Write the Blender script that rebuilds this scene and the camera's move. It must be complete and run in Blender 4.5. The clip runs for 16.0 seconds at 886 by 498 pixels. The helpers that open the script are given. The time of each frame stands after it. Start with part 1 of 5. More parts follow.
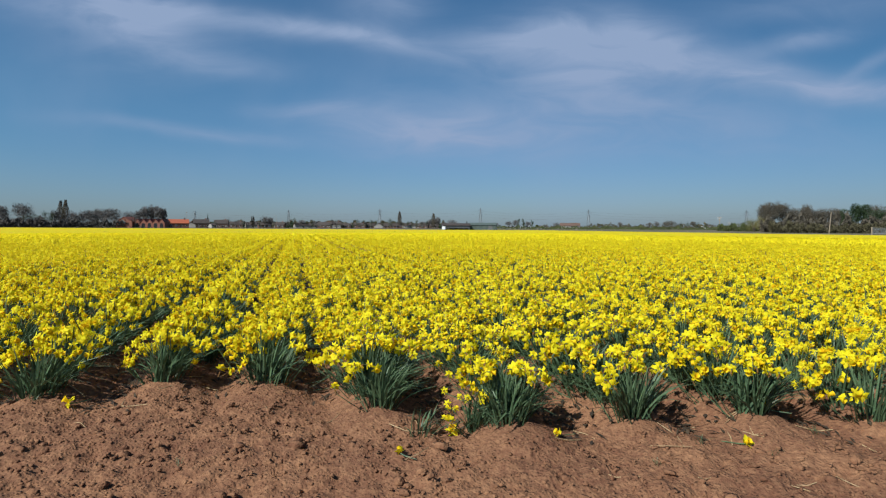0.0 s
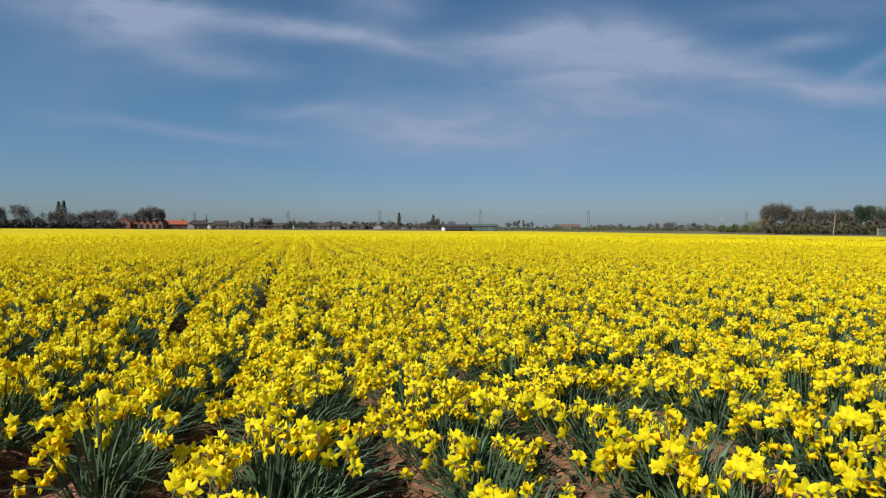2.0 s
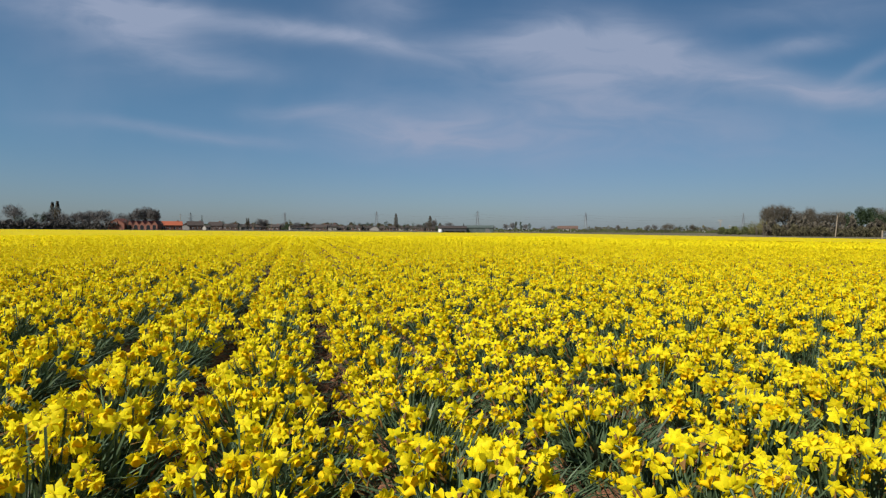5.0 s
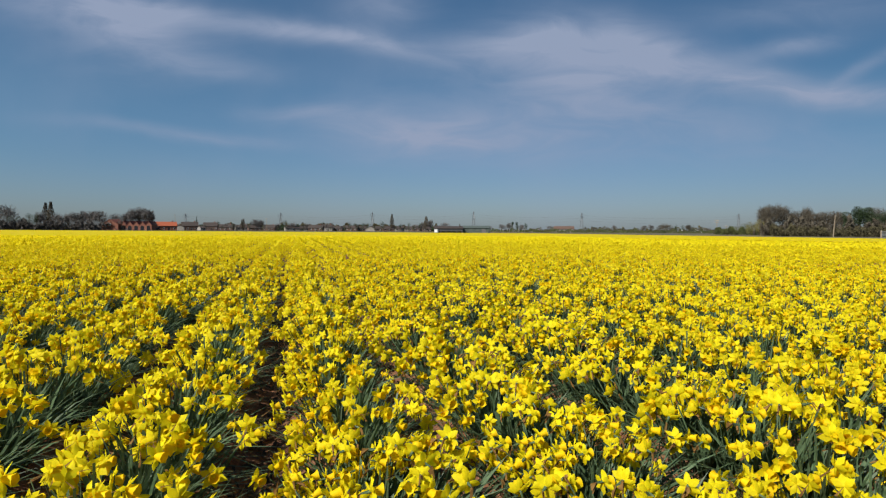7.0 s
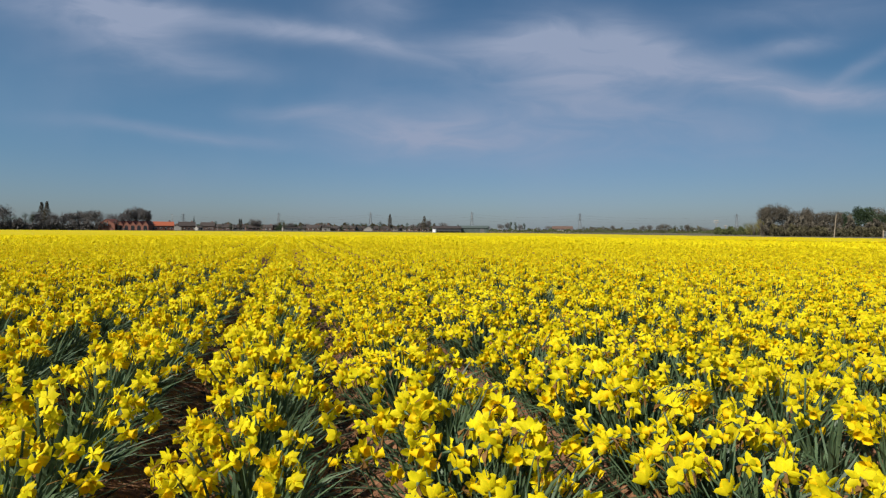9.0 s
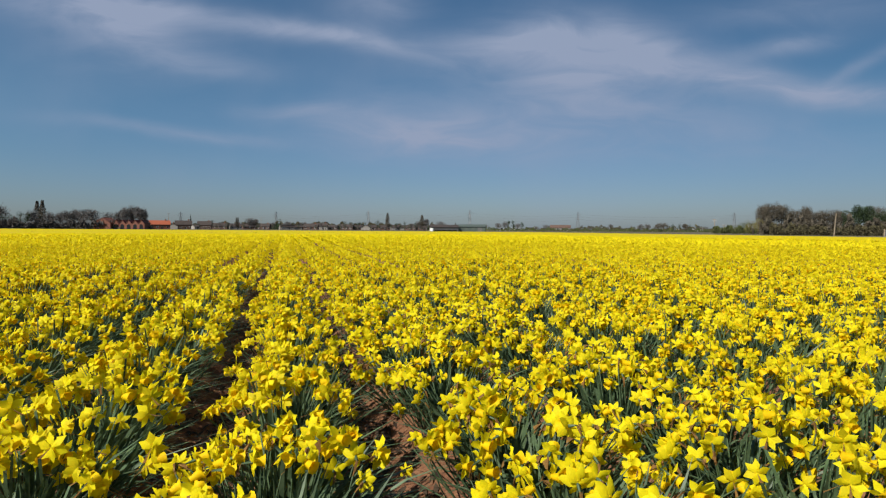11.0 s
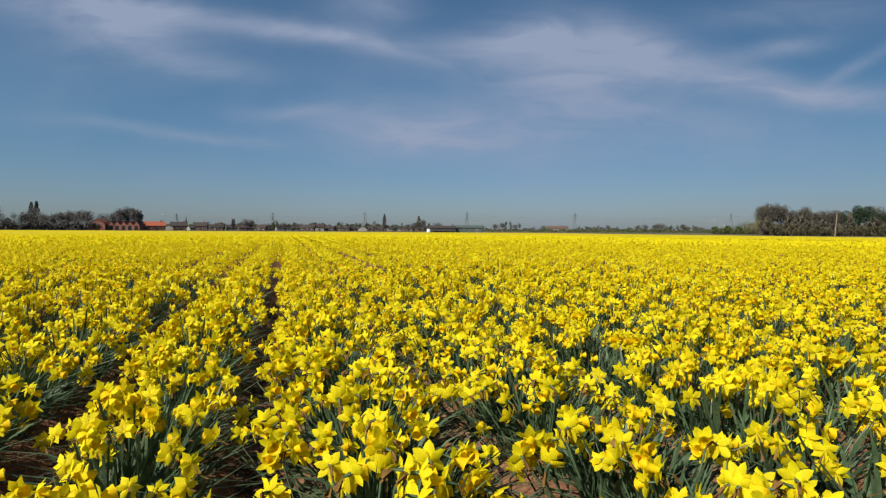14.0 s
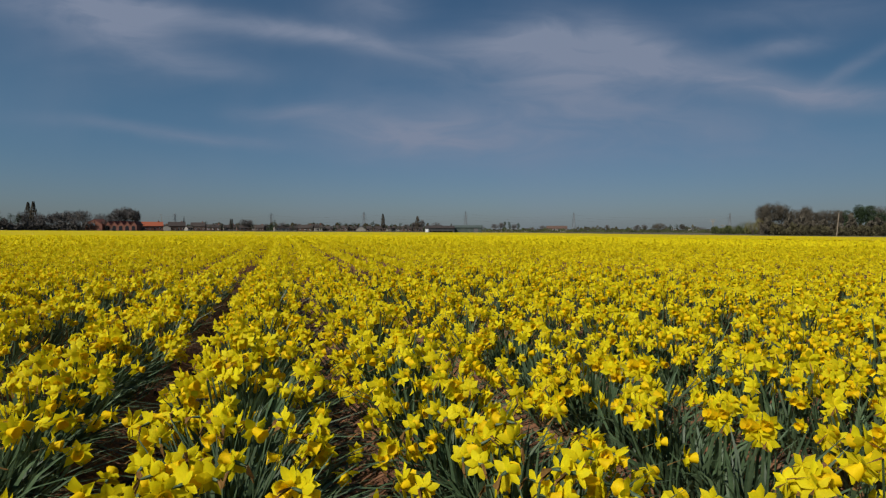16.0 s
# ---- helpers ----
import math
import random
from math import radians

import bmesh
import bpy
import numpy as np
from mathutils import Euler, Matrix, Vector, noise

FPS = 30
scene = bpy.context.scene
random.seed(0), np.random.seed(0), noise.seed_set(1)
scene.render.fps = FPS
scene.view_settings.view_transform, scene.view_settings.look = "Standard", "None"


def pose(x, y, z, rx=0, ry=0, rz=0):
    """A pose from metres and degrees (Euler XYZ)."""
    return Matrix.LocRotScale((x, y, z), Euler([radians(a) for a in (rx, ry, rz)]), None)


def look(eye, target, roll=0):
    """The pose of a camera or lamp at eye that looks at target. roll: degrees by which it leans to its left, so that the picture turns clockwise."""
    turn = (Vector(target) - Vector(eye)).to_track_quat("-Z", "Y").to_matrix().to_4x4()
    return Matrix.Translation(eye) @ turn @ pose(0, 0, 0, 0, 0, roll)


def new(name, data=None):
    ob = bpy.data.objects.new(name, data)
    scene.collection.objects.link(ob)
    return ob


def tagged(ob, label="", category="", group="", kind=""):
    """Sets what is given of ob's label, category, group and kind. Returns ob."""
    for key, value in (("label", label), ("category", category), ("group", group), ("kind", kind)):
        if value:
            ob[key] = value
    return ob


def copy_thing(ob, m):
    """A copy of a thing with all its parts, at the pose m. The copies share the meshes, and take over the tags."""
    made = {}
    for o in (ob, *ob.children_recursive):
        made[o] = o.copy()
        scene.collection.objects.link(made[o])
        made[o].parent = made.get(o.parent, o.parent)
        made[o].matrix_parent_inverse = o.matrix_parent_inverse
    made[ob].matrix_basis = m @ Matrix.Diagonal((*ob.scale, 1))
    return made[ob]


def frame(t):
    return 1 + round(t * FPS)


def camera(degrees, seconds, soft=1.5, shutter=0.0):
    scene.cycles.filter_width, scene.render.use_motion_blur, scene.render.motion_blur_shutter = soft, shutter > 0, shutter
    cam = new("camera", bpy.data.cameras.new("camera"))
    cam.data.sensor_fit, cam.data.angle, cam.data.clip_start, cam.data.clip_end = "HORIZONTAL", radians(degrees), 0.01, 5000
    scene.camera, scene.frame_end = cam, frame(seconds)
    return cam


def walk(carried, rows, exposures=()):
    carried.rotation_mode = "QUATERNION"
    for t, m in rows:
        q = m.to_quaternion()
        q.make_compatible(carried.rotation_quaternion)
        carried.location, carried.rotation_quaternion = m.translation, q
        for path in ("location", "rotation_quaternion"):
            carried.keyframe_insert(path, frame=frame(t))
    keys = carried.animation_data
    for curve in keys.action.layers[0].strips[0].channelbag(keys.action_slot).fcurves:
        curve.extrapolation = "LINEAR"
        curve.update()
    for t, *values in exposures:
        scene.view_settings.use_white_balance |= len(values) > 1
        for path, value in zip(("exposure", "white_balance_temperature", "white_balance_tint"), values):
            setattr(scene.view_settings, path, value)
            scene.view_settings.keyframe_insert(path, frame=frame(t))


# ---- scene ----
cam = camera(74.3, 16.0, soft=1.25)
PATH = [
    (0, (0.055, -0.877, 1.273), (0.541, 1.061, 1.198), 0.2),
    (0.5, (0.209, -0.386, 1.275), (0.694, 1.553, 1.202), 0.2),
    (1, (0.354, 0.058, 1.264), (0.840, 1.997, 1.191), 0.16),
    (1.5, (0.501, 0.508, 1.260), (0.986, 2.447, 1.189), 0.21),
    (2, (0.627, 0.946, 1.261), (1.114, 2.885, 1.190), 0.22),
    (2.5, (0.768, 1.391, 1.265), (1.256, 3.329, 1.194), 0.21),
    (3, (0.924, 1.808, 1.265), (1.414, 3.746, 1.195), 0.26),
    (3.5, (1.053, 2.185, 1.271), (1.544, 4.123, 1.202), 0.25),
    (4, (1.191, 2.575, 1.271), (1.684, 4.512, 1.203), 0.28),
    (4.2, (1.256, 2.759, 1.269), (1.749, 4.696, 1.205), 0.31),
    (6.3, (1.713, 4.239, 1.183), (2.218, 6.173, 1.113), 0.29),
    (6.5, (1.738, 4.352, 1.169), (2.245, 6.286, 1.105), 0.28),
    (7, (1.814, 4.689, 1.163), (2.323, 6.622, 1.099), 0.28),
    (7.5, (1.903, 5.012, 1.167), (2.414, 6.945, 1.103), 0.26),
    (8, (2.001, 5.335, 1.153), (2.514, 7.267, 1.090), 0.25),
    (8.5, (2.084, 5.652, 1.149), (2.599, 7.584, 1.085), 0.27),
    (9, (2.187, 5.971, 1.136), (2.702, 7.903, 1.072), 0.3),
    (9.2, (2.228, 6.125, 1.137), (2.747, 8.056, 1.068), 0.37),
    (11.3, (2.861, 7.431, 1.094), (3.384, 9.361, 1.027), 0.27),
    (11.5, (2.885, 7.539, 1.083), (3.411, 9.468, 1.018), 0.29),
    (12, (2.966, 7.861, 1.077), (3.493, 9.789, 1.013), 0.3),
    (12.5, (3.046, 8.162, 1.062), (3.573, 10.090, 0.999), 0.3),
    (13, (3.135, 8.465, 1.056), (3.664, 10.393, 0.993), 0.26),
    (13.5, (3.220, 8.754, 1.054), (3.750, 10.682, 0.991), 0.25),
    (14, (3.303, 9.071, 1.049), (3.834, 10.998, 0.985), 0.25),
    (14.5, (3.383, 9.405, 1.036), (3.915, 11.332, 0.973), 0.21),
    (15, (3.492, 9.731, 1.041), (4.024, 11.658, 0.977), 0.21),
    (15.5, (3.618, 10.050, 1.041), (4.152, 11.976, 0.977), 0.21),
    (16, (3.721, 10.367, 1.049), (4.256, 12.293, 0.985), 0.2),
]
EXPOSURES = [(0.0, 0.38, 5900, 5.5), (1.5, 0.34, 6150, 8.0), (3.5, 0.30, 6450, 10.0), (15.4, 0.29, 6500, 10.0), (15.7, 0.19, 6500, 10.0), (16.0, -0.27, 6500, 10.0)]
walk(cam, [(t, look(eye, target, roll)) for t, eye, target, roll in PATH], EXPOSURES)

# ---- daylight ----
SUN_AZIMUTH, SUN_HEIGHT = -118.0, 43.0  # degrees from the rows' direction towards the east, and above the horizon
START = Vector((0.055, -0.877))
HEADING = 14.08


def ring(azimuth):
    return Vector((math.sin(radians(azimuth)), math.cos(radians(azimuth))))


sun_way = Vector((*(ring(SUN_AZIMUTH) * math.cos(radians(SUN_HEIGHT))), math.sin(radians(SUN_HEIGHT))))
sun = new("sun", bpy.data.lights.new("sun", "SUN"))
sun.data.energy, sun.data.angle, sun.data.color = 5.0, radians(0.55), (1.0, 0.95, 0.86)
sun.matrix_world = look(sun_way * 50, (0, 0, 0))


class Nodes:
    """Short hand for node trees."""

    def __init__(self, tree):
        self.tree = tree

    def put(self, kind, links=(), **values):
        node = self.tree.nodes.new(kind)
        for key, value in values.items():
            setattr(node, key, value)
        for slot, source in dict(links).items():
            target = node.inputs[slot]
            if isinstance(source, bpy.types.NodeSocket):
                self.tree.links.new(source, target)
            else:
                target.default_value = source
        return node

    def math(self, operation, a, b=0.0, c=0.0, clamp=False):
        return self.put("ShaderNodeMath", {0: a, 1: b, 2: c}, operation=operation, use_clamp=clamp).outputs[0]

    def mix(self, factor, a, b, blend="MIX"):
        return self.put("ShaderNodeMix", {0: factor, 6: a, 7: b}, data_type="RGBA", blend_type=blend).outputs[2]

    def noise(self, vector, scale, detail=3.0, rough=0.5, twist=0.0):
        return self.put("ShaderNodeTexNoise", {"Vector": vector, "Scale": scale, "Detail": detail, "Roughness": rough, "Distortion": twist}).outputs[0]

    def ramp(self, value, low, high):
        return self.put("ShaderNodeMapRange", {0: value, 1: low, 2: high}, interpolation_type="SMOOTHSTEP").outputs[0]


world = bpy.data.worlds.new("spring_sky")
scene.world = world
world.use_nodes = True
sky = Nodes(world.node_tree)
world.node_tree.nodes.clear()
dome = sky.put("ShaderNodeTexSky", sky_type="NISHITA", sun_disc=False, sun_elevation=radians(SUN_HEIGHT), sun_rotation=radians(SUN_AZIMUTH), altitude=0.0, air_density=1.0, dust_density=0.6, ozone_density=2.2).outputs[0]
way = sky.put("ShaderNodeTexCoord").outputs["Generated"]
ahead, aside = ring(HEADING), ring(HEADING + 90)


def along(vector):
    return sky.put("ShaderNodeVectorMath", {0: way, 1: vector}, operation="DOT_PRODUCT").outputs["Value"]


front = along((*ahead, 0.0))
facing = sky.math("MAXIMUM", front, 0.08)
across, above = sky.math("DIVIDE", along((*aside, 0.0)), facing), sky.math("DIVIDE", along((0, 0, 1)), facing)
plane = sky.put("ShaderNodeCombineXYZ", {0: across, 1: above, 2: sky.math("MULTIPLY", front, 0.7)}).outputs[0]
# Cirrus: broad banks and thin strands at (aside, up), half sizes, slope and weight, combed into fibres by stretched noise.
BANKS = [
    (-0.497, 0.348, 0.100, 0.046, -0.22, 0.85), (-0.660, 0.377, 0.150, 0.024, -0.08, 0.32), (-0.574, 0.305, 0.120, 0.050, -0.30, 0.16),
    (-0.091, 0.372, 0.060, 0.036, 0.00, 0.42), (0.112, 0.305, 0.120, 0.028, 0.10, 0.55), (0.247, 0.308, 0.095, 0.040, -0.02, 0.72),
    (0.373, 0.296, 0.090, 0.030, -0.22, 0.80), (0.238, 0.246, 0.130, 0.038, -0.15, 0.52), (-0.052, 0.167, 0.135, 0.034, -0.03, 0.75),
    (0.190, 0.162, 0.190, 0.036, -0.05, 0.50), (0.480, 0.180, 0.240, 0.034, -0.12, 0.30), (0.640, 0.377, 0.150, 0.020, 0.05, 0.34),
]
STRANDS = [
    (-0.290, 0.344, 0.130, 0.013, -0.13, 0.62), (-0.139, 0.318, 0.090, 0.012, -0.20, 0.55), (-0.342, 0.273, 0.070, 0.014, -0.10, 0.34),
    (0.528, 0.262, 0.150, 0.018, -0.16, 0.62), (0.710, 0.232, 0.110, 0.018, -0.10, 0.58), (0.586, 0.312, 0.085, 0.012, 0.22, 0.52),
    (-0.430, 0.157, 0.140, 0.009, -0.12, 0.46), (-0.216, 0.193, 0.090, 0.011, 0.00, 0.38), (0.735, 0.290, 0.050, 0.010, 0.55, 0.34),
]
warp = sky.put("ShaderNodeTexNoise", {"Vector": plane, "Scale": 5.0, "Detail": 3.0}).outputs["Color"]
warped = sky.put("ShaderNodeVectorMath", {0: warp, 1: (0.07, 0.045, 0.0), 2: plane}, operation="MULTIPLY_ADD").outputs[0]
warped = sky.put("ShaderNodeVectorMath", {0: warped, 1: (-0.035, -0.0225, 0.0)}, operation="ADD").outputs[0]
parts = sky.put("ShaderNodeSeparateXYZ", {0: warped})
cover = 0.0
for bx, by, half_w, half_h, slope, weight in BANKS + STRANDS:
    dx = sky.math("SUBTRACT", parts.outputs[0], bx)
    dy = sky.math("SUBTRACT", sky.math("MULTIPLY_ADD", dx, -slope, parts.outputs[1]), by)
    far_off = sky.math("ADD", sky.math("POWER", sky.math("ABSOLUTE", sky.math("DIVIDE", dx, half_w * 1.25)), 2.0), sky.math("POWER", sky.math("ABSOLUTE", sky.math("DIVIDE", dy, half_h * 1.35)), 2.0))
    bank = sky.math("MULTIPLY", sky.math("EXPONENT", sky.math("MULTIPLY", far_off, -1.0)), weight)
    cover = sky.math("ADD", cover, bank)
combed = sky.put("ShaderNodeMapping", {"Vector": warped, "Rotation": (0, 0, 0.12), "Scale": (2.6, 9.0, 2.0)}).outputs[0]
streaks = sky.noise(combed, 2.2, 6.0, 0.55, 0.7)
wisps = sky.math("MULTIPLY", cover, sky.math("MULTIPLY_ADD", sky.ramp(streaks, 0.28, 0.72), 0.62, 0.62))
haze = sky.math("MULTIPLY", sky.ramp(sky.noise(plane, 3.4, 4.0, 0.5), 0.40, 0.72), 0.16)
cover = sky.math("ADD", wisps, haze, clamp=True)
tinted = sky.mix(1.0, dome, (0.62, 0.93, 1.08, 1), "MULTIPLY")
low = sky.ramp(above, 0.0, 0.28)
tinted = sky.mix(1.0, tinted, sky.mix(low, (1.10, 0.89, 1.02, 1), (1, 1, 1, 1)), "MULTIPLY")
tinted = sky.mix(1.0, tinted, sky.mix(sky.ramp(across, -0.2, 0.9), (1, 1, 1, 1), (0.80, 0.78, 0.79, 1)), "MULTIPLY")
clouded = sky.mix(cover, tinted, (4.2, 5.1, 7.1, 1))
glow = sky.put("ShaderNodeBackground", {"Color": clouded, "Strength": 0.056})
sky.put("ShaderNodeOutputWorld", {"Surface": glow.outputs[0]})

# ---- materials ----
def material(name, dark, light, size=6.0, rough=0.7, bump=0.0, fine=60.0, through_light=0.0, spread=0.0, islands=False, metal=0.0, sheen=0.3):
    """A mottled surface: two colours mixed by coarse and fine noise, its own shade for each piece, relief, light let through."""
    m = bpy.data.materials.new(name)
    m.use_nodes = True
    m.node_tree.nodes.clear()
    n = Nodes(m.node_tree)
    spot_ = n.put("ShaderNodeNewGeometry").outputs["Position"]
    coarse, grain = n.noise(spot_, size, 4.0, 0.6), n.noise(spot_, fine, 2.0, 0.6)
    blend = n.ramp(n.math("ADD", n.math("MULTIPLY", coarse, 0.65), n.math("MULTIPLY", grain, 0.35)), 0.3, 0.7)
    colour = n.mix(blend, (*dark, 1), (*light, 1))
    if spread:
        own = n.put("ShaderNodeNewGeometry").outputs["Random Per Island"] if islands else n.put("ShaderNodeObjectInfo").outputs["Random"]
        colour = n.put("ShaderNodeHueSaturation", {"Color": colour, "Value": n.math("MULTIPLY_ADD", own, 2 * spread, 1 - spread), "Hue": n.math("MULTIPLY_ADD", own, 0.06 * spread, 0.5 - 0.03 * spread)}).outputs[0]
    links = {"Base Color": colour, "Roughness": rough, "Metallic": metal, "Specular IOR Level": sheen}
    if bump:
        links["Normal"] = n.put("ShaderNodeBump", {"Height": n.math("ADD", coarse, grain), "Strength": bump, "Distance": 0.02}).outputs[0]
    surface = n.put("ShaderNodeBsdfPrincipled", links).outputs[0]
    if through_light:
        soft = n.put("ShaderNodeBsdfTranslucent", {"Color": colour}).outputs[0]
        surface = n.put("ShaderNodeMixShader", {0: through_light, 1: surface, 2: soft}).outputs[0]
    n.put("ShaderNodeOutputMaterial", {"Surface": surface})
    return m


PETAL = material("daffodil_petal", (0.785, 0.650, 0.008), (0.865, 0.757, 0.014), 30, 0.6, 0.0, 200, 0.46, 0.15, True, sheen=0.12)
CORONA = material("daffodil_corona", (0.80, 0.505, 0.004), (0.85, 0.62, 0.006), 30, 0.6, 0.0, 200, 0.30, 0.12, True, sheen=0.12)
LEAF = material("daffodil_leaf", (0.044, 0.077, 0.036), (0.104, 0.155, 0.074), 9, 0.5, 0.0, 90, 0.18, 0.30, True, sheen=0.35)
SPATHE = material("papery_spathe", (0.15, 0.075, 0.022), (0.29, 0.16, 0.05), 40, 0.8, 0.0, 200, 0.3, 0.25, True, sheen=0.1)
BARK = material("bark", (0.060, 0.048, 0.036), (0.12, 0.10, 0.08), 2, 0.9)
TWIG = material("bare_twigs", (0.060, 0.050, 0.036), (0.104, 0.088, 0.062), 0.6, 0.9, spread=0.25, islands=True)
# Far twigs and brush: distance haze is put into their paler grey colours.
HAZE_TWIG = material("haze_tinted_twigs", (0.095, 0.085, 0.080), (0.155, 0.142, 0.135), 0.6, 0.9, spread=0.15, islands=True)
HAZE_BRUSH = material("haze_tinted_brush", (0.058, 0.052, 0.046), (0.098, 0.088, 0.078), 0.5, 0.95, spread=0.15, islands=True)
IVY = material("evergreen_leaves", (0.014, 0.027, 0.010), (0.040, 0.062, 0.022), 0.7, 0.8, spread=0.35, islands=True)
WILLOW = material("budding_twigs", (0.12, 0.105, 0.03), (0.20, 0.165, 0.05), 0.6, 0.9, spread=0.25, islands=True)
BRUSH = material("brown_brush", (0.046, 0.040, 0.021), (0.088, 0.076, 0.038), 0.5, 0.95, spread=0.3, islands=True)
HEDGE = material("hedge_leaves", (0.042, 0.055, 0.018), (0.100, 0.110, 0.036), 0.5, 0.9, spread=0.3, islands=True)
BRICK = material("red_brick", (0.165, 0.068, 0.046), (0.255, 0.105, 0.070), 0.8, 0.85)
DULL_BRICK = material("brown_brick", (0.085, 0.052, 0.040), (0.15, 0.092, 0.070), 0.8, 0.85)
RED_TILE = material("weathered_red_tiles", (0.13, 0.045, 0.032), (0.20, 0.070, 0.046), 0.8, 0.85)
PANTILE = material("orange_pantiles", (0.29, 0.070, 0.033), (0.37, 0.105, 0.050), 1.0, 0.8)
SLATE = material("dark_roof_tiles", (0.036, 0.028, 0.026), (0.075, 0.058, 0.050), 1.0, 0.8)
RENDERED = material("pale_render", (0.24, 0.22, 0.195), (0.34, 0.31, 0.275), 1.0, 0.85)
WHITE = material("white_paint", (0.72, 0.72, 0.70), (0.82, 0.82, 0.80), 2.0, 0.5)
DARK = material("dark_opening", (0.010, 0.010, 0.012), (0.020, 0.020, 0.022), 2.0, 0.4)
GREEN_TIN = material("green_corrugated_sheet", (0.065, 0.085, 0.072), (0.105, 0.125, 0.105), 0.7, 0.55)
GREY_TIN = material("grey_corrugated_sheet", (0.10, 0.10, 0.10), (0.17, 0.165, 0.155), 0.7, 0.6)
CABLE = material("dull_cable", (0.07, 0.075, 0.08), (0.11, 0.115, 0.12), 1.0, 0.7)
STEEL = material("galvanised_steel", (0.16, 0.17, 0.18), (0.24, 0.25, 0.26), 1.0, 0.5, metal=0.4)
POLE_WOOD = material("weathered_pole", (0.20, 0.155, 0.11), (0.34, 0.27, 0.19), 3.0, 0.85)
RUBBER = material("tyre_rubber", (0.015, 0.015, 0.015), (0.03, 0.03, 0.03), 5.0, 0.8)
VERGE = material("dry_verge_grass", (0.20, 0.16, 0.085), (0.33, 0.27, 0.15), 0.3, 0.95, fine=6.0)
FAR_LAND = material("distant_pasture", (0.075, 0.066, 0.038), (0.135, 0.115, 0.068), 0.03, 0.95, fine=0.8)
# Leaf litter, made darker to put the furrows' shade into its colour.
SHADE_LITTER = material("shade_dark_leaf_litter", (0.022, 0.015, 0.009), (0.058, 0.038, 0.022), 20, 0.9, spread=0.3, islands=True)
STRAW = material("withered_stalk", (0.26, 0.17, 0.08), (0.42, 0.31, 0.17), 20, 0.85, spread=0.2)


def soil():
    m = bpy.data.materials.new("silty_soil")
    m.use_nodes = True
    m.node_tree.nodes.clear()
    n = Nodes(m.node_tree)
    at = n.put("ShaderNodeNewGeometry").outputs["Position"]
    patches, crumbs, dust = n.noise(at, 1.7, 4, 0.6), n.noise(at, 26, 5, 0.65), n.noise(at, 140, 2, 0.6)
    colour = n.mix(n.ramp(patches, 0.35, 0.68), (0.148, 0.065, 0.034, 1), (0.240, 0.116, 0.058, 1))
    colour = n.mix(n.ramp(crumbs, 0.35, 0.72), n.mix(0.45, colour, (0.10, 0.046, 0.029, 1)), n.mix(0.3, colour, (0.37, 0.21, 0.112, 1)))
    lumps = n.put("ShaderNodeTexVoronoi", {"Vector": at, "Scale": 19.0, "Randomness": 1.0}).outputs["Distance"]
    bits = n.put("ShaderNodeTexVoronoi", {"Vector": at, "Scale": 47.0, "Randomness": 1.0}).outputs["Distance"]
    some = n.ramp(n.noise(at, 5.0, 3, 0.6), 0.22, 0.55)
    lumpy = n.math("MULTIPLY", n.ramp(lumps, 0.62, 0.12), some)
    height = n.math("ADD", n.math("ADD", n.math("MULTIPLY", lumpy, 0.6), n.math("MULTIPLY", n.ramp(bits, 0.6, 0.1), 0.55)), n.math("ADD", n.math("MULTIPLY", crumbs, 0.9), n.math("MULTIPLY", dust, 0.25)))
    bumped = n.put("ShaderNodeBump", {"Height": height, "Strength": 0.75, "Distance": 0.013}).outputs[0]
    skin = n.put("ShaderNodeBsdfPrincipled", {"Base Color": colour, "Roughness": 0.95, "Specular IOR Level": 0.15, "Normal": bumped})
    n.put("ShaderNodeOutputMaterial", {"Surface": skin.outputs[0]})
    return m


SOIL = soil()


# ---- building blocks ----
class Shape:
    """Gathers vertices, faces and a material for each face, for one mesh."""

    def __init__(self, *materials):
        self.v, self.f, self.m, self.materials = [], [], [], materials

    def add(self, verts, faces, slot=0):
        base = len(self.v)
        self.v += [tuple(p) for p in verts]
        self.f += [tuple(base + i for i in face) for face in faces]
        self.m += [slot] * len(faces)

    def box(self, x0, y0, z0, x1, y1, z1, slot=0):
        v = [(x, y, z) for z in (z0, z1) for x, y in ((x0, y0), (x1, y0), (x1, y1), (x0, y1))]
        self.add(v, [(3, 2, 1, 0), (4, 5, 6, 7), (0, 1, 5, 4), (1, 2, 6, 5), (2, 3, 7, 6), (3, 0, 4, 7)], slot)

    def tube(self, points, radii, sides=5, slot=0):
        points = [Vector(p) for p in points]
        v, f = [], []
        for i, p in enumerate(points):
            d = (points[min(i + 1, len(points) - 1)] - points[max(i - 1, 0)]).normalized()
            a = d.cross(Vector((0.31, 0.93, 0.2))).normalized()
            b = d.cross(a)
            v += [p + (a * math.cos(k * math.tau / sides) + b * math.sin(k * math.tau / sides)) * radii[i] for k in range(sides)]
        for i in range(len(points) - 1):
            f += [(i * sides + k, i * sides + (k + 1) % sides, (i + 1) * sides + (k + 1) % sides, (i + 1) * sides + k) for k in range(sides)]
        f += [tuple(range(sides))[::-1], tuple((len(points) - 1) * sides + k for k in range(sides))]
        self.add(v, f, slot)

    def mesh(self, name, smooth=False):
        me = bpy.data.meshes.new(name)
        me.from_pydata(self.v, [], self.f)
        for m in self.materials:
            me.materials.append(m)
        me.polygons.foreach_set("material_index", self.m)
        if smooth:
            me.polygons.foreach_set("use_smooth", [True] * len(self.f))
        return me


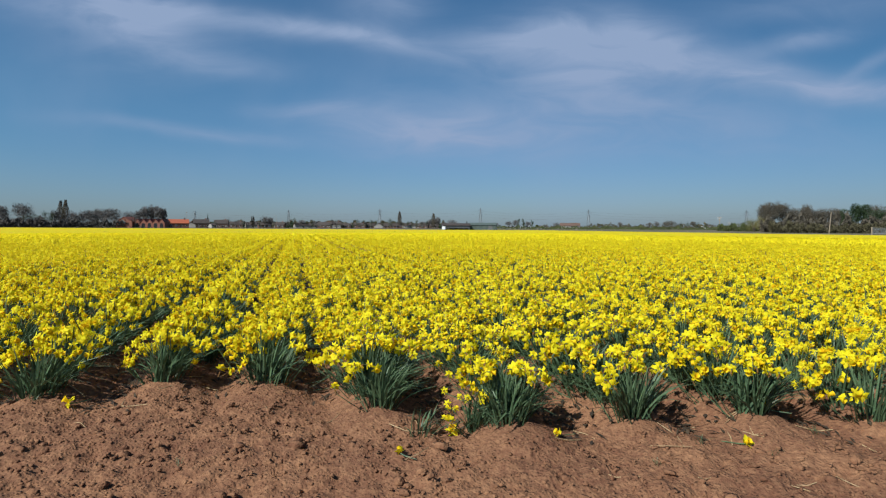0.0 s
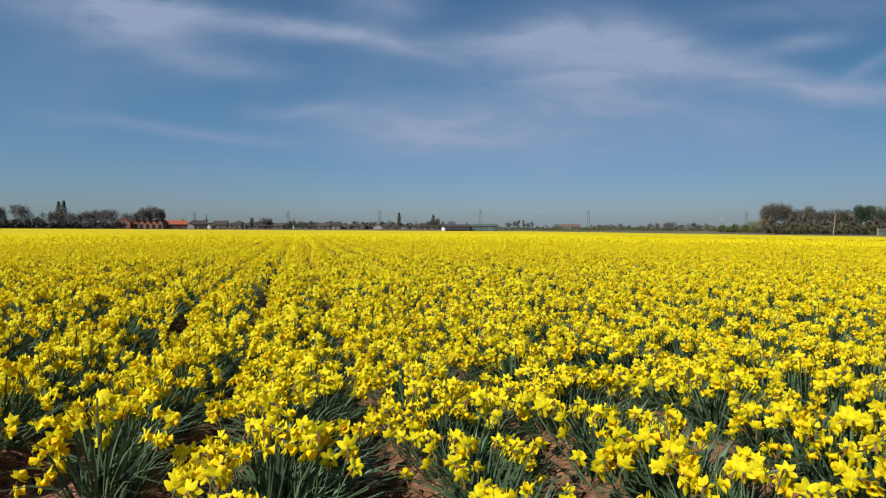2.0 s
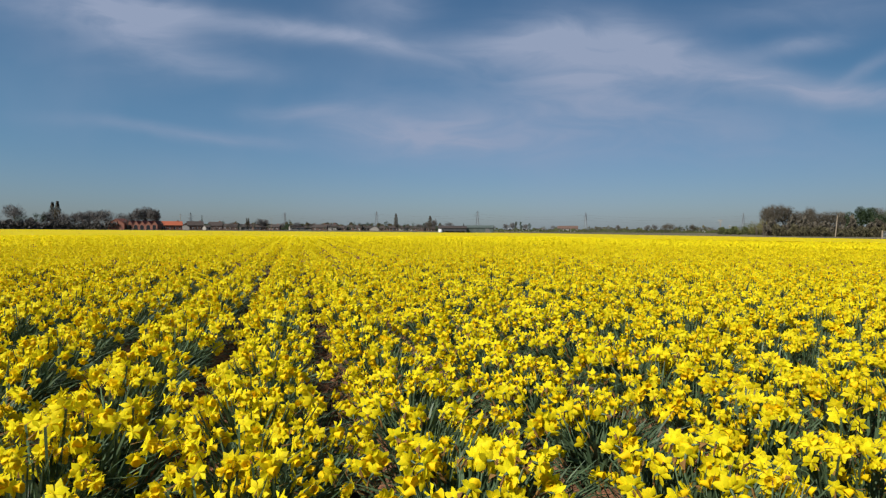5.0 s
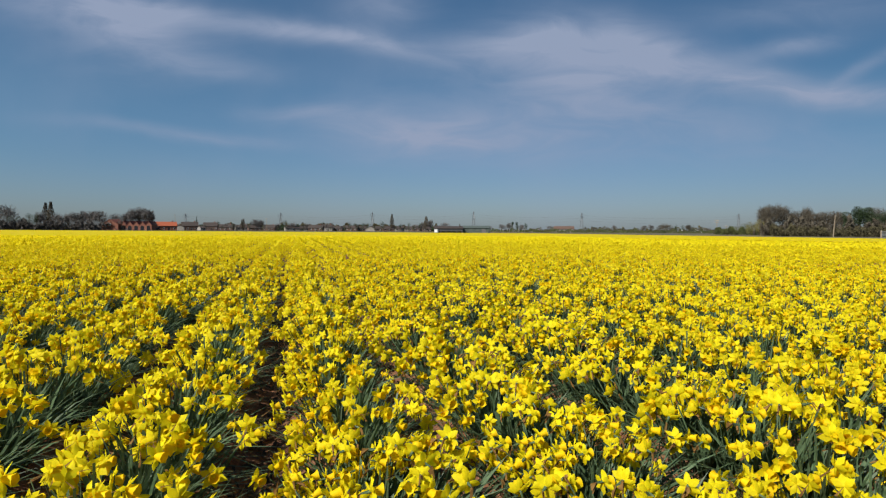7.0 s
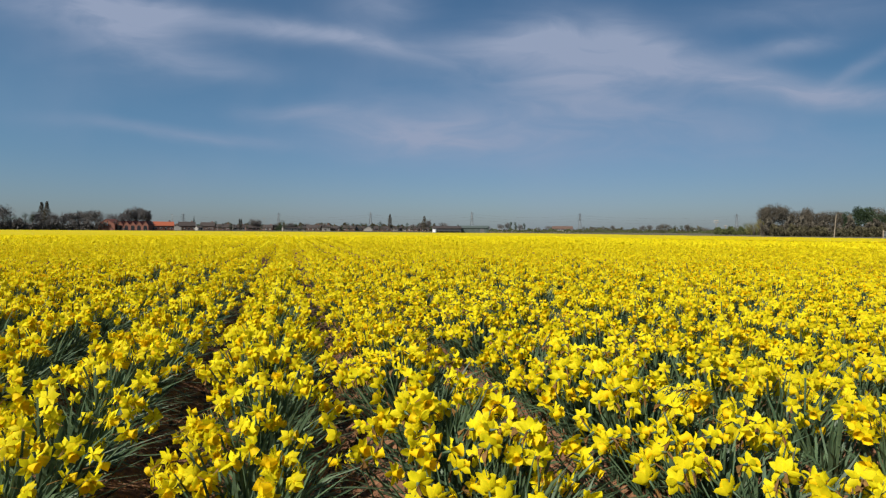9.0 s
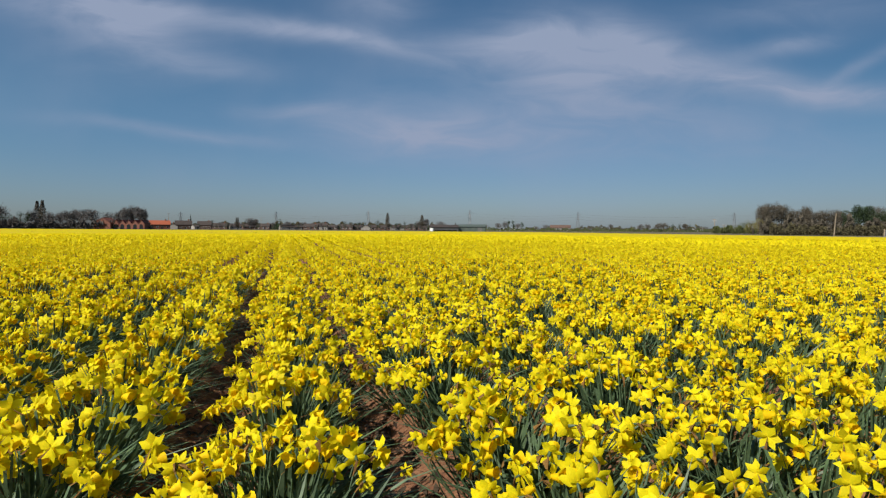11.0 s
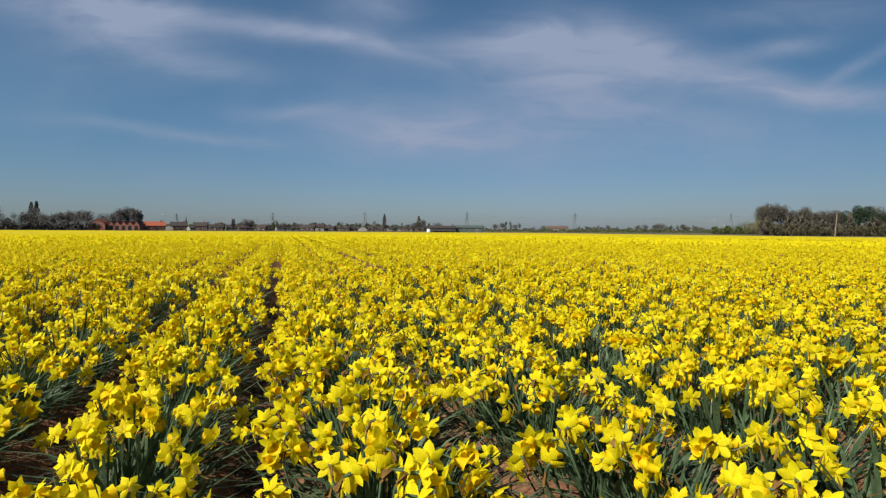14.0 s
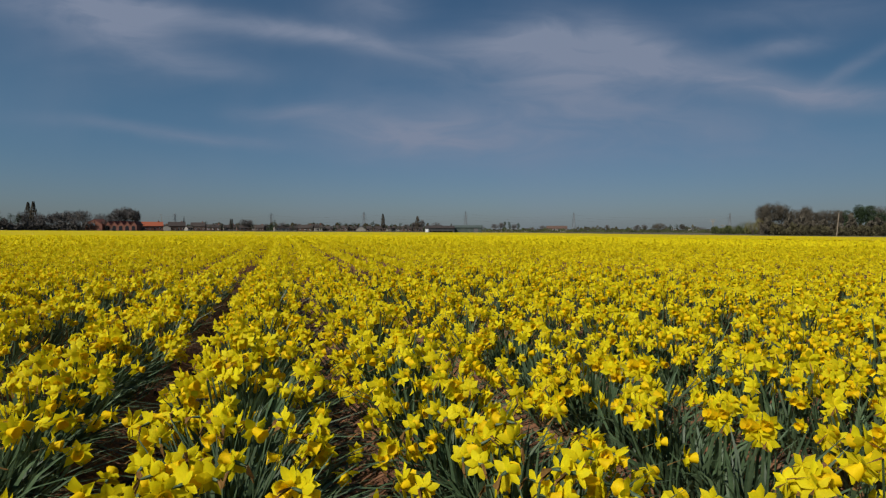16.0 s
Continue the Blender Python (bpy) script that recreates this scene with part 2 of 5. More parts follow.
def part(name, shape, parent, label="", smooth=False):
    ob = new(name, shape if isinstance(shape, bpy.types.Mesh) else shape.mesh(name, smooth))
    ob.parent = parent
    if label:
        ob["label"] = label
    return ob


def big_mesh(name, verts, tris, slots, materials, smooth=False):
    """A mesh of triangles out of numpy arrays."""
    me = bpy.data.meshes.new(name)
    me.vertices.add(len(verts))
    me.vertices.foreach_set("co", np.ascontiguousarray(verts, np.float32).ravel())
    me.loops.add(3 * len(tris))
    me.loops.foreach_set("vertex_index", np.ascontiguousarray(tris, np.int32).ravel())
    me.polygons.add(len(tris))
    me.polygons.foreach_set("loop_start", np.arange(0, 3 * len(tris), 3, dtype=np.int32))
    me.polygons.foreach_set("material_index", np.ascontiguousarray(slots, np.int32))
    if smooth:
        me.polygons.foreach_set("use_smooth", np.ones(len(tris), bool))
    for m in materials:
        me.materials.append(m)
    me.update()
    me.validate()
    return me


def spot(azimuth, distance):
    """A place at that bearing and distance from where the walk begins."""
    return START + ring(azimuth) * distance


# ---- ground ----
SPACING, PHASE = 0.75, -0.16
ROW_STARTS = {-2: 3.62, -1: 3.78, 0: 3.52, 1: 2.80, 2: 2.36, 3: 2.30, 4: 2.08, 5: 1.97}
ROW_SHIFT = {-1: 0.03, 0: 0.07, 1: 0.015, 2: -0.055, 3: -0.03}  # rows that grew together behind their ends
FIELD_EAST = 62.0


def row_start(k):
    return ROW_STARTS.get(k, 3.86 + 0.08 * math.sin(k * 2.3) if k < -2 else 1.92 + 0.08 * math.sin(k * 1.7))


def field_end(x):
    """Where the rows end, far off."""
    return 200.0 - 0.69 * x


def eased(value, low, high):
    s = np.clip((value - low) / (high - low), 0, 1)
    return s * s * (3 - 2 * s)


def value_noise(x, y, seed=0):
    """Smooth noise from -1 to 1 over arrays."""
    def lattice(i, j):
        h = np.sin(i * 127.1 + j * 311.7 + seed * 74.7) * 43758.5453
        return (h - np.floor(h)) * 2 - 1
    i, j = np.floor(x), np.floor(y)
    u, v = x - i, y - j
    u, v = u * u * (3 - 2 * u), v * v * (3 - 2 * v)
    return (lattice(i, j) * (1 - u) + lattice(i + 1, j) * u) * (1 - v) + (lattice(i, j + 1) * (1 - u) + lattice(i + 1, j + 1) * u) * v


def ground_height(x, y):
    x, y = np.asarray(x, float), np.asarray(y, float)
    k = np.round((x - PHASE) / SPACING)
    start = np.vectorize(row_start)(k)
    crest = 0.5 + 0.5 * np.cos(2 * np.pi * (x - PHASE) / SPACING)
    inside = eased(y, start - 0.65, start + 0.35)
    near = (1 - eased(np.abs(x - 2), 24, 34)) * (1 - eased(y, 60, 90))
    z = (0.15 * crest ** 0.85 - 0.015) * inside * near
    rough = 1 - 0.55 * inside
    clods = 0.014 * value_noise(x * 3, y * 3, 1) + 0.034 * np.abs(value_noise(x * 10, y * 10, 2)) + 0.024 * value_noise(x * 23, y * 23, 3)
    local = (1 - eased(np.abs(x - 1), 6, 12)) * (1 - eased(y, 14, 22)) * eased(y, -8, -3)
    rut = -0.03 * np.exp(-(((y + 0.32 * x - 2.0) / 0.28) ** 2))
    return z + (clods * rough + rut * (1 - inside)) * local


def graded(low, high, fine, edges):
    """Coordinates, fine within low..high, then coarser out to each of the edges in turn."""
    out = list(np.arange(low, high, fine))
    for reach, step in edges:
        while out[-1] < reach[1]:
            out.append(out[-1] + step)
        while out[0] > reach[0]:
            out.insert(0, out[0] - step)
    return np.array(out)


gx = graded(-2.6, 4.4, 0.038, [((-10, 14), 0.107), ((-30, 36), 0.25), ((-90, 100), 6.0), ((-600, 600), 60.0), ((-3600, 3600), 500.0)])
gy = graded(1.1, 4.3, 0.038, [((-1.5, 13), 0.24), ((-6, 30), 0.5), ((-40, 120), 8.0), ((-600, 700), 60.0), ((-3600, 3600), 500.0)])
mx, my = np.meshgrid(gx, gy)
cells = np.arange(len(gx) * len(gy)).reshape(len(gy), len(gx))
q = np.stack([cells[:-1, :-1], cells[:-1, 1:], cells[1:, 1:], cells[1:, :-1]], -1).reshape(-1, 4)
tris = np.concatenate([q[:, [0, 1, 2]], q[:, [0, 2, 3]]])
verts = np.stack([mx, my, ground_height(mx, my)], -1).reshape(-1, 3)
mid = verts[tris].mean(1)
beyond = (mid[:, 0] > FIELD_EAST + 6) | (mid[:, 1] > field_end(mid[:, 0]) + 12) | (mid[:, 1] < -120) | (mid[:, 0] < -320)
ground = new("ground", big_mesh("ground", verts, tris, beyond.astype(int), [SOIL, FAR_LAND], True))
tagged(ground, "bare reddish-brown silty soil of a flat bulb field", "ground", kind="structure")

# ---- daffodils ----
# Templates are triples of arrays: vertices, triangles, and a material slot for each triangle.
FLOWER_MATERIALS = [LEAF, PETAL, CORONA, SPATHE]
PETAL_ROWS = {3: [(0.12, 0.22), (0.44, 0.50), (0.78, 0.33)], 2: [(0.14, 0.24), (0.55, 0.50)]}


def joined(pieces):
    verts, tris, slots, base = [], [], [], 0
    for v, f, m in pieces:
        verts.append(np.asarray(v, float).reshape(-1, 3))
        tris.append(np.asarray(f, int).reshape(-1, 3) + base)
        slots.append(np.broadcast_to(m, len(tris[-1])))
        base += len(verts[-1])
    return np.concatenate(verts), np.concatenate(tris), np.concatenate(slots)


def axes_of(facing, tilt):
    """Right, up and forward of a bloom that faces that bearing (degrees) and looks up by tilt (degrees)."""
    a, b = radians(facing), radians(tilt)
    forward = np.array([math.sin(a) * math.cos(b), math.cos(a) * math.cos(b), math.sin(b)])
    right = np.array([math.cos(a), -math.sin(a), 0.0])
    return right, np.cross(right, forward), forward


def bloom(rng, centre, facing, tilt, level):
    """Six pointed petals, behind them a short tube. Level 3 is the finest, 0 a far one."""
    right, up, forward = axes_of(facing, tilt)
    if level < 0:
        a, b, c = right * 0.040, up * 0.038, forward * 0.016
        return joined([([centre - a - b, centre + a * 0.9 - b * 0.5, centre + b * 1.2], [(0, 1, 2)], 1), ([centre - a + b + c, centre - b * 1.2 + c, centre + a + b * 0.7 + c], [(0, 1, 2)], 1)])
    pieces, length, turn, nod = [], rng.uniform(0.037, 0.0455), rng.uniform(0, 60), rng.uniform(-0.30, 0.40)
    for p in range(6):
        a = radians(turn + 60 * p + rng.uniform(-7, 7))
        out, side = right * math.cos(a) + up * math.sin(a), up * math.cos(a) - right * math.sin(a)
        bend, width = nod + rng.uniform(-0.22, 0.22) + (0.10 if p % 2 else -0.06), length * rng.uniform(0.49, 0.63)
        twist = rng.uniform(-0.55, 0.55)
        place = lambda s, w, lift=0.0: centre + out * length * s + side * width * w + forward * (length * bend * s * s + lift + twist * width * w)
        if level == 1:
            pieces.append(([centre, place(0.50, -0.5), place(1.0, 0.0), place(0.50, 0.5)], [(0, 1, 2), (0, 2, 3)], 1))
            continue
        if level == 0:
            pieces.append(([place(0.2, -0.55), place(1.0, 0.0), place(0.2, 0.55)], [(0, 1, 2)], 1))
            continue
        rows, layer = PETAL_ROWS[level], 0.0025 if p % 2 else -0.002
        v, f = [centre - forward * 0.002], []
        for s, w in rows:
            cup = rng.uniform(-0.003, 0.006)
            v += [place(s, -w, cup + layer), place(s, 0, layer - 0.0025), place(s, w, cup * rng.uniform(0.2, 1.2) + layer)]
        v.append(place(1.0, 0.0, rng.uniform(-0.005, 0.003)))
        f += [(0, 1, 2), (0, 2, 3)]
        for r in range(len(rows) - 1):
            b = 1 + 3 * r
            f += [(b, b + 3, b + 4), (b, b + 4, b + 1), (b + 1, b + 4, b + 5), (b + 1, b + 5, b + 2)]
        b, tip = 1 + 3 * (len(rows) - 1), len(v) - 1
        f += [(b, tip, b + 1), (b + 1, tip, b + 2)]
        pieces.append((v, f, 1))
    return joined(pieces)


def trumpet(rng, centre, facing, tilt, level):
    """The frilled corona in a bloom's middle."""
    right, up, forward = axes_of(facing, tilt)
    sides = {3: 10, 2: 7, 1: 5, 0: 3}[level]
    rings = [(0.009, 0.000), (0.0118, 0.019), (0.0135, 0.027), (0.0190, 0.033)] if level == 3 else [(0.009, 0.0), (0.018, 0.031)]
    if level == 0:
        return joined([([centre + right * 0.019 + forward * 0.034, centre - right * 0.019 + forward * 0.034, centre + up * 0.016], [(0, 1, 2)], 2)])
    v, f = [], []
    for n, (radius, reach) in enumerate(rings):
        for k in range(sides):
            a = math.tau * k / sides
            frill = rng.uniform(0.88, 1.12) if n == len(rings) - 1 else 1.0
            v.append(centre + (right * math.cos(a) + up * math.sin(a)) * radius * frill + forward * (reach + (rng.uniform(-0.003, 0.003) if n == len(rings) - 1 else 0)))
    for n in range(len(rings) - 1):
        for k in range(sides):
            a, b = n * sides + k, n * sides + (k + 1) % sides
            f += [(a, b, b + sides), (a, b + sides, a + sides)]
    return joined([(v, f, 2)])


def stalk(rng, root, centre, facing, tilt, level):
    """A green stalk that bends over at its neck, with the brown papery sheath."""
    right, up, forward = axes_of(facing, tilt)
    back = centre - forward * 0.030
    neck = back - forward * 0.022 - np.array([0, 0, 0.022])
    line = [root, root * 0.45 + neck * 0.55 + rng.uniform(-0.012, 0.012, 3) * (1, 1, 0), neck - np.array([0, 0, 0.01]), back, centre]
    radii, sides = [0.0042, 0.0040, 0.0034, 0.0052, 0.0064], 3
    if level < 3:
        wide = right * 0.0045
        return joined([([root - wide, root + wide, neck + wide, neck - wide, centre], [(0, 1, 2), (0, 2, 3)], 0), ([neck + wide, neck - wide, centre], [(0, 1, 2)], 3)])
    v, f, m = [], [], []
    for p, r in zip(line, radii):
        v += [p + (right * math.cos(k * 2.0944) + (up * 0.4 + forward * 0.6 if p is not centre else up) * math.sin(k * 2.0944)) * r for k in range(sides)]
    for i in range(len(line) - 1):
        for k in range(sides):
            a, b = i * sides + k, i * sides + (k + 1) % sides
            f += [(a, b, b + sides), (a, b + sides, a + sides)]
            m += [3 if i == len(line) - 3 else 0] * 2
    pieces = [(v, f, np.array(m))]
    drop = rng.uniform(-0.5, 0.6)
    tip = neck + forward * rng.uniform(0.0, 0.03) + right * rng.uniform(-0.02, 0.02) + np.array([0, 0, 0.018 + 0.02 * drop])
    pieces.append(([neck - right * 0.003, neck + right * 0.003, back + right * 0.005 + up * 0.004, neck + (tip - neck) * 0.75], [(0, 1, 2), (0, 2, 3)], 3))
    return joined(pieces)


def blades(rng, count, segments, reach=0.07, tall=(0.29, 0.42), wide=0.0135, splay=1.0):
    """Strap leaves that fan out of one bulb cluster, mostly across the ridge, and lean with the wind."""
    pieces = []
    for _ in range(count):
        a, r = rng.uniform(0, math.tau), reach * math.sqrt(rng.uniform())
        root = np.array([r * math.cos(a) * 1.3, r * math.sin(a), -0.02 - 0.03 * abs(math.cos(a)) * r / reach])
        lean = rng.uniform(0.05, 0.62) * (1.5 if rng.uniform() < 0.16 else 1.0) * splay
        b = a + rng.normal(0, 0.5)
        away = np.array([math.cos(b) * lean * 1.0 + 0.16, math.sin(b) * lean * 0.7 - 0.02, 0.0])
        droop_more = 0.0
        length, width = rng.uniform(*tall), wide * rng.uniform(0.75, 1.2)
        if rng.uniform() < 0.36:
            away, length = np.array([rng.choice((-1.0, 1.0, 1.0)) * rng.uniform(0.30, 1.0), rng.normal(0, 0.3), 0.0]) * splay, length * 0.9
            droop_more = 0.35
        face = rng.uniform(0, math.pi)
        side = np.array([math.cos(face), math.sin(face), 0.0])
        droop = rng.uniform(0.0, 0.6) * lean + droop_more * rng.uniform(0.4, 1.2)
        v, f = [], []
        for i in range(segments + 1):
            s = i / segments
            p = root + away * length * s * (0.55 + 0.75 * s) + np.array([0, 0, length * (s - droop * s ** 3 - 0.22 * lean * s * s)])
            if i == segments:
                v.append(p)
            else:
                w = width * (0.75 + 0.5 * s if s < 0.5 else 1.25 - 0.5 * s)
                v += [p - side * w / 2, p + side * w / 2]
        for i in range(segments - 1):
            f += [(2 * i, 2 * i + 1, 2 * i + 3), (2 * i, 2 * i + 3, 2 * i + 2)]
        b = 2 * (segments - 1)
        f.append((b, b + 1, b + 2))
        pieces.append((v, f, 0))
    return joined(pieces)


BLOOMS = 20


def clump_plan(rng, count=BLOOMS, east=0.25):
    """For each bloom of a clump: root, centre, bearing and tilt. Blooms stand in bunches of about three that nod the same way, thickest and lowest on the sunny flank."""
    plan, bunch = [], None
    for i in range(count):
        if i % 3 == 0:
            bunch = (rng.uniform(-0.350, east), rng.uniform(-0.11, 0.11), rng.normal(0, 0.026), rng.normal(45, 65) if rng.uniform() < 0.8 else rng.uniform(0, 360))
        cx, cy = min(max(bunch[0] + rng.normal(0, 0.033), -0.385), east + 0.03), bunch[1] + rng.normal(0, 0.04)
        a, r = rng.uniform(0, math.tau), 0.055 * math.sqrt(rng.uniform())
        root = np.array([r * math.cos(a) * 0.5 + 0.42 * cx, r * math.sin(a), -0.12 * abs(cx)])
        height = 0.328 + bunch[2] + rng.normal(0, 0.024) - 0.90 * (cx + 0.03) ** 2
        height -= rng.uniform(0.0, 0.12) if cx < -0.20 else 0.0
        height -= 0.10 if rng.uniform() < 0.10 else 0.0
        plan.append((root, np.array([cx + 0.025, cy, height]), bunch[3] + rng.normal(0, 35), rng.normal(-10, 18)))
    return plan


def clump_template(seed, level, leaves, segments, blooms=BLOOMS):
    rng = np.random.default_rng(seed)
    pieces = []
    if leaves:
        v, f, m = blades(rng, leaves, segments)
        m = np.array(m) * np.ones(len(f), int)
        # Coarse leaves get sheath brown: withered bits and the shade among petals, as colour.
        if level < 2:
            m[: len(m) * (2 if level == 1 else 6) // 8] = 3
        pieces.append((v, f, m))
    for root, centre, facing, tilt in clump_plan(rng, blooms if seed % 6 else blooms // 2, 0.25 if level > 0 else 0.33):
        pieces.append(bloom(rng, centre, facing, tilt, level))
        if level >= 0:
            pieces.append(trumpet(rng, centre, facing, tilt, level))
        if level > 0:
            pieces.append(stalk(rng, root, centre, facing, tilt, level))
    return joined(pieces)


def scattered(templates, places, turns, sizes, picks):
    """All copies of the templates at their places, as one set of arrays."""
    pieces = []
    for n, (v, f, m) in enumerate(templates):
        chosen = np.nonzero(picks == n)[0]
        if not len(chosen):
            continue
        c, s = np.cos(turns[chosen])[:, None], np.sin(turns[chosen])[:, None]
        size = sizes[chosen][:, None]
        x = (v[None, :, 0] * c - v[None, :, 1] * s) * size + places[chosen][:, 0:1]
        y = (v[None, :, 0] * s + v[None, :, 1] * c) * size + places[chosen][:, 1:2]
        z = v[None, :, 2] * size + places[chosen][:, 2:3]
        faces = f[None] + (np.arange(len(chosen)) * len(v))[:, None, None]
        pieces.append((np.stack([x, y, z], -1).reshape(-1, 3), faces.reshape(-1, 3), np.tile(m, len(chosen))))
    return joined(pieces)


# Every clump of the field near the walk: along each row, one about every 20 cm.
STEP = 0.178
rng = np.random.default_rng(11)
spots_list = []
for k in range(-60, 91):
    cx = PHASE + SPACING * k
    first = row_start(k)
    last = min(field_end(cx), 66.0)
    if cx > FIELD_EAST:
        break
    # only the wedge that the walk looks over, with a margin
    low = first
    if cx < 0:
        low = max(first, (-cx - 2.2) * 1.95 if cx < -7 else first)
    if cx > 4:
        low = max(first, (cx - 4.0) * 0.69 if cx > 12 else first)
    y = np.arange(low + 0.06, last, STEP)
    y = y + rng.uniform(-0.06, 0.06, len(y))
    x = cx + ROW_SHIFT.get(k, 0.0) * eased(y, 4.3, 5.4) * (1 - eased(y, 6.0, 8.0)) + rng.normal(0, 0.021, len(y)) + 0.03 * value_noise(y * 0.45, np.full(len(y), k * 3.7), 13)
    spots_list.append(np.stack([x, y, np.full(len(y), k)], -1))
# Behind the row ends the plants have spread into the furrows.
spread_rng = np.random.default_rng(29)
for k in range(-1, 6):
    y = np.arange(max(row_start(k) + 0.9, 3.6 if k else 4.6), 6.7, 0.36)
    x = PHASE + SPACING * k + 0.17 + spread_rng.normal(0, 0.03, len(y))
    spots_list.append(np.stack([x, y + spread_rng.uniform(-0.12, 0.12, len(y)), np.full(len(y), k)], -1))
clumps = np.concatenate(spots_list)
keep = value_noise(clumps[:, 0] * 1.9, clumps[:, 1] * 0.9, 7) < 0.92
clumps = clumps[keep]
path_x = np.interp(clumps[:, 1], [-0.9, 10.4], [0.05, 3.66])
off = np.hypot(np.maximum(np.abs(clumps[:, 0] - path_x) - 1.0, 0), np.maximum(clumps[:, 1] - 10.4, 0))
clumps_z = ground_height(clumps[:, 0], clumps[:, 1]) - 0.012
places = np.stack([clumps[:, 0], clumps[:, 1], clumps_z], -1)
turns = rng.normal(0, 0.08, len(places))
sizes = rng.uniform(0.90, 1.10, len(places)) * (1 + 0.06 * value_noise(clumps[:, 0] * 1.3, clumps[:, 1] * 0.6, 5)) * (0.94 + 0.06 * eased(clumps[:, 1], 4.0, 7.0))

# The nearest stretch, clump by clump, each a thing with leaves and flowers.
order = np.argsort(np.maximum(np.abs(clumps[:, 0] - path_x - 0.35) * 1.0, 0) + np.maximum(clumps[:, 1] - 12.3, 0) * 3 + np.where(clumps[:, 1] < 4.4, -0.9, 0.0))
single = np.zeros(len(places), bool)
single[order[:172]] = True
FINE = 14
flower_meshes = []
for n in range(10):
    r = np.random.default_rng(500 + n)
    centre, tilt = np.array([0.0, 0.0, 0.34]), r.normal(-12, 14)
    bend = np.array([0.02, -0.035, 0.0])
    v, f, m = joined([bloom(r, centre, 0.0, tilt, 3), stalk(r, bend, centre, 0.0, tilt, 3)])
    petals = big_mesh("flower", v, f, m, FLOWER_MATERIALS, True)
    v, f, m = trumpet(r, centre, 0.0, tilt, 3)
    flower_meshes.append((petals, big_mesh("trumpet", v, f, m, FLOWER_MATERIALS, True)))


def daffodil_clump(seed):
    r = np.random.default_rng(seed)
    clump = new("daffodil_clump")
    v, f, m = blades(r, 115, 4)
    part("leaves", big_mesh("leaves", v, f, m, FLOWER_MATERIALS), clump, "narrow grey-green strap leaves")
    for root, centre, facing, tilt in clump_plan(r, BLOOMS if seed % 6 else BLOOMS // 2):
        petals, crown = flower_meshes[r.integers(len(flower_meshes))]
        flower = part("flower", petals, clump, "yellow six-petalled bloom on a bent stalk")
        size = r.uniform(0.92, 1.10)
        upward = Vector(centre - root).normalized()
        turn = Vector((0, 0, 1)).rotation_difference(upward) @ Euler((0, 0, -radians(facing))).to_quaternion()
        flower.matrix_local = Matrix.LocRotScale(Vector(root) + Vector((0, 0, max(0.0, centre[2] - 0.36))), turn, (size, size, size))
        part("trumpet", crown, flower, "deeper yellow frilled trumpet")
    return tagged(clump, "clump of yellow daffodils in bloom on a soil ridge", "daffodils", "daffodils along the ridges")


fine_clumps = [daffodil_clump(900 + n) for n in range(FINE)]
for n, i in enumerate(np.nonzero(single)[0]):
    m = Matrix.LocRotScale(places[i], Euler((0, 0, turns[i])), (sizes[i],) * 3)
    if n < FINE:
        fine_clumps[n].matrix_basis = m
    else:
        source = fine_clumps[n % FINE]
        copied = copy_thing(source, Matrix())
        copied.matrix_basis = m

# All other clumps, coarser with distance, as stuff.
bands = [
    ("daffodil_rows", 0.0, 3.6, [clump_template(40 + n, 2, 60, 3, 21) for n in range(14)]),
    ("daffodil_rows", 3.6, 9.0, [clump_template(70 + n, 1, 22, 2, 20) for n in range(14)]),
    ("daffodil_rows", 9.0, 25.0, [clump_template(100 + n, 0, 7, 1, 15) for n in range(14)]),
    ("daffodil_rows", 25.0, 90.0, [clump_template(130 + n, -1, 2, 1, 8) for n in range(10)]),
]
for name, near, far, templates in bands:
    chosen = (off >= near) & (off < far) & ~single
    grow = 1.0 if far < 40 else 1.15
    v, f, m = scattered(templates, places[chosen], turns[chosen], sizes[chosen] * grow, rng.integers(0, len(templates), chosen.sum()))
    tagged(new(name, big_mesh(name, v, f, m, FLOWER_MATERIALS)), "dense rows of yellow daffodils in bloom on ridges", "daffodils", kind="stuff")

# Far rows merge into one uneven yellow canopy.
def canopy():
    pieces = []
    for k in range(-330, 91):
        cx = PHASE + SPACING * k
        last = field_end(cx)
        first = 52.0
        if cx < -9:
            first = max(row_start(k), (-cx - 4.0) * 0.2, 60.0 - (-cx - 9.0) * 2.2)
        if cx > 34:
            first = max(row_start(k), 60.0 - (cx - 34.0) * 1.9)
        if first > last - 2:
            continue
        y = [first]
        while y[-1] < last:
            y.append(y[-1] + (1.6 if 55 < y[-1] < 90 else 3.4))
        y = np.array(y)
        n = len(y)
        top = 0.452 + 0.016 * value_noise(np.full(n, k * 0.7), y * 0.9, 9) + rng.uniform(-0.012, 0.012, n) - 0.10 * (1 - eased(y, 52, 75)) * (abs(cx) < 34)
        v = np.concatenate([np.stack([np.full(n, cx - 0.375), y, top - 0.02], -1), np.stack([np.full(n, cx), y, top + 0.01], -1), np.stack([np.full(n, cx + 0.375), y, top - 0.02], -1)])
        i = np.arange(n - 1)
        f = np.concatenate([np.concatenate([np.stack([a * n + i, (a + 1) * n + i, (a + 1) * n + i + 1], -1), np.stack([a * n + i, (a + 1) * n + i + 1, a * n + i + 1], -1)]) for a in range(2)])
        pieces.append((v, f, np.zeros(len(f), int)))
    return joined(pieces)


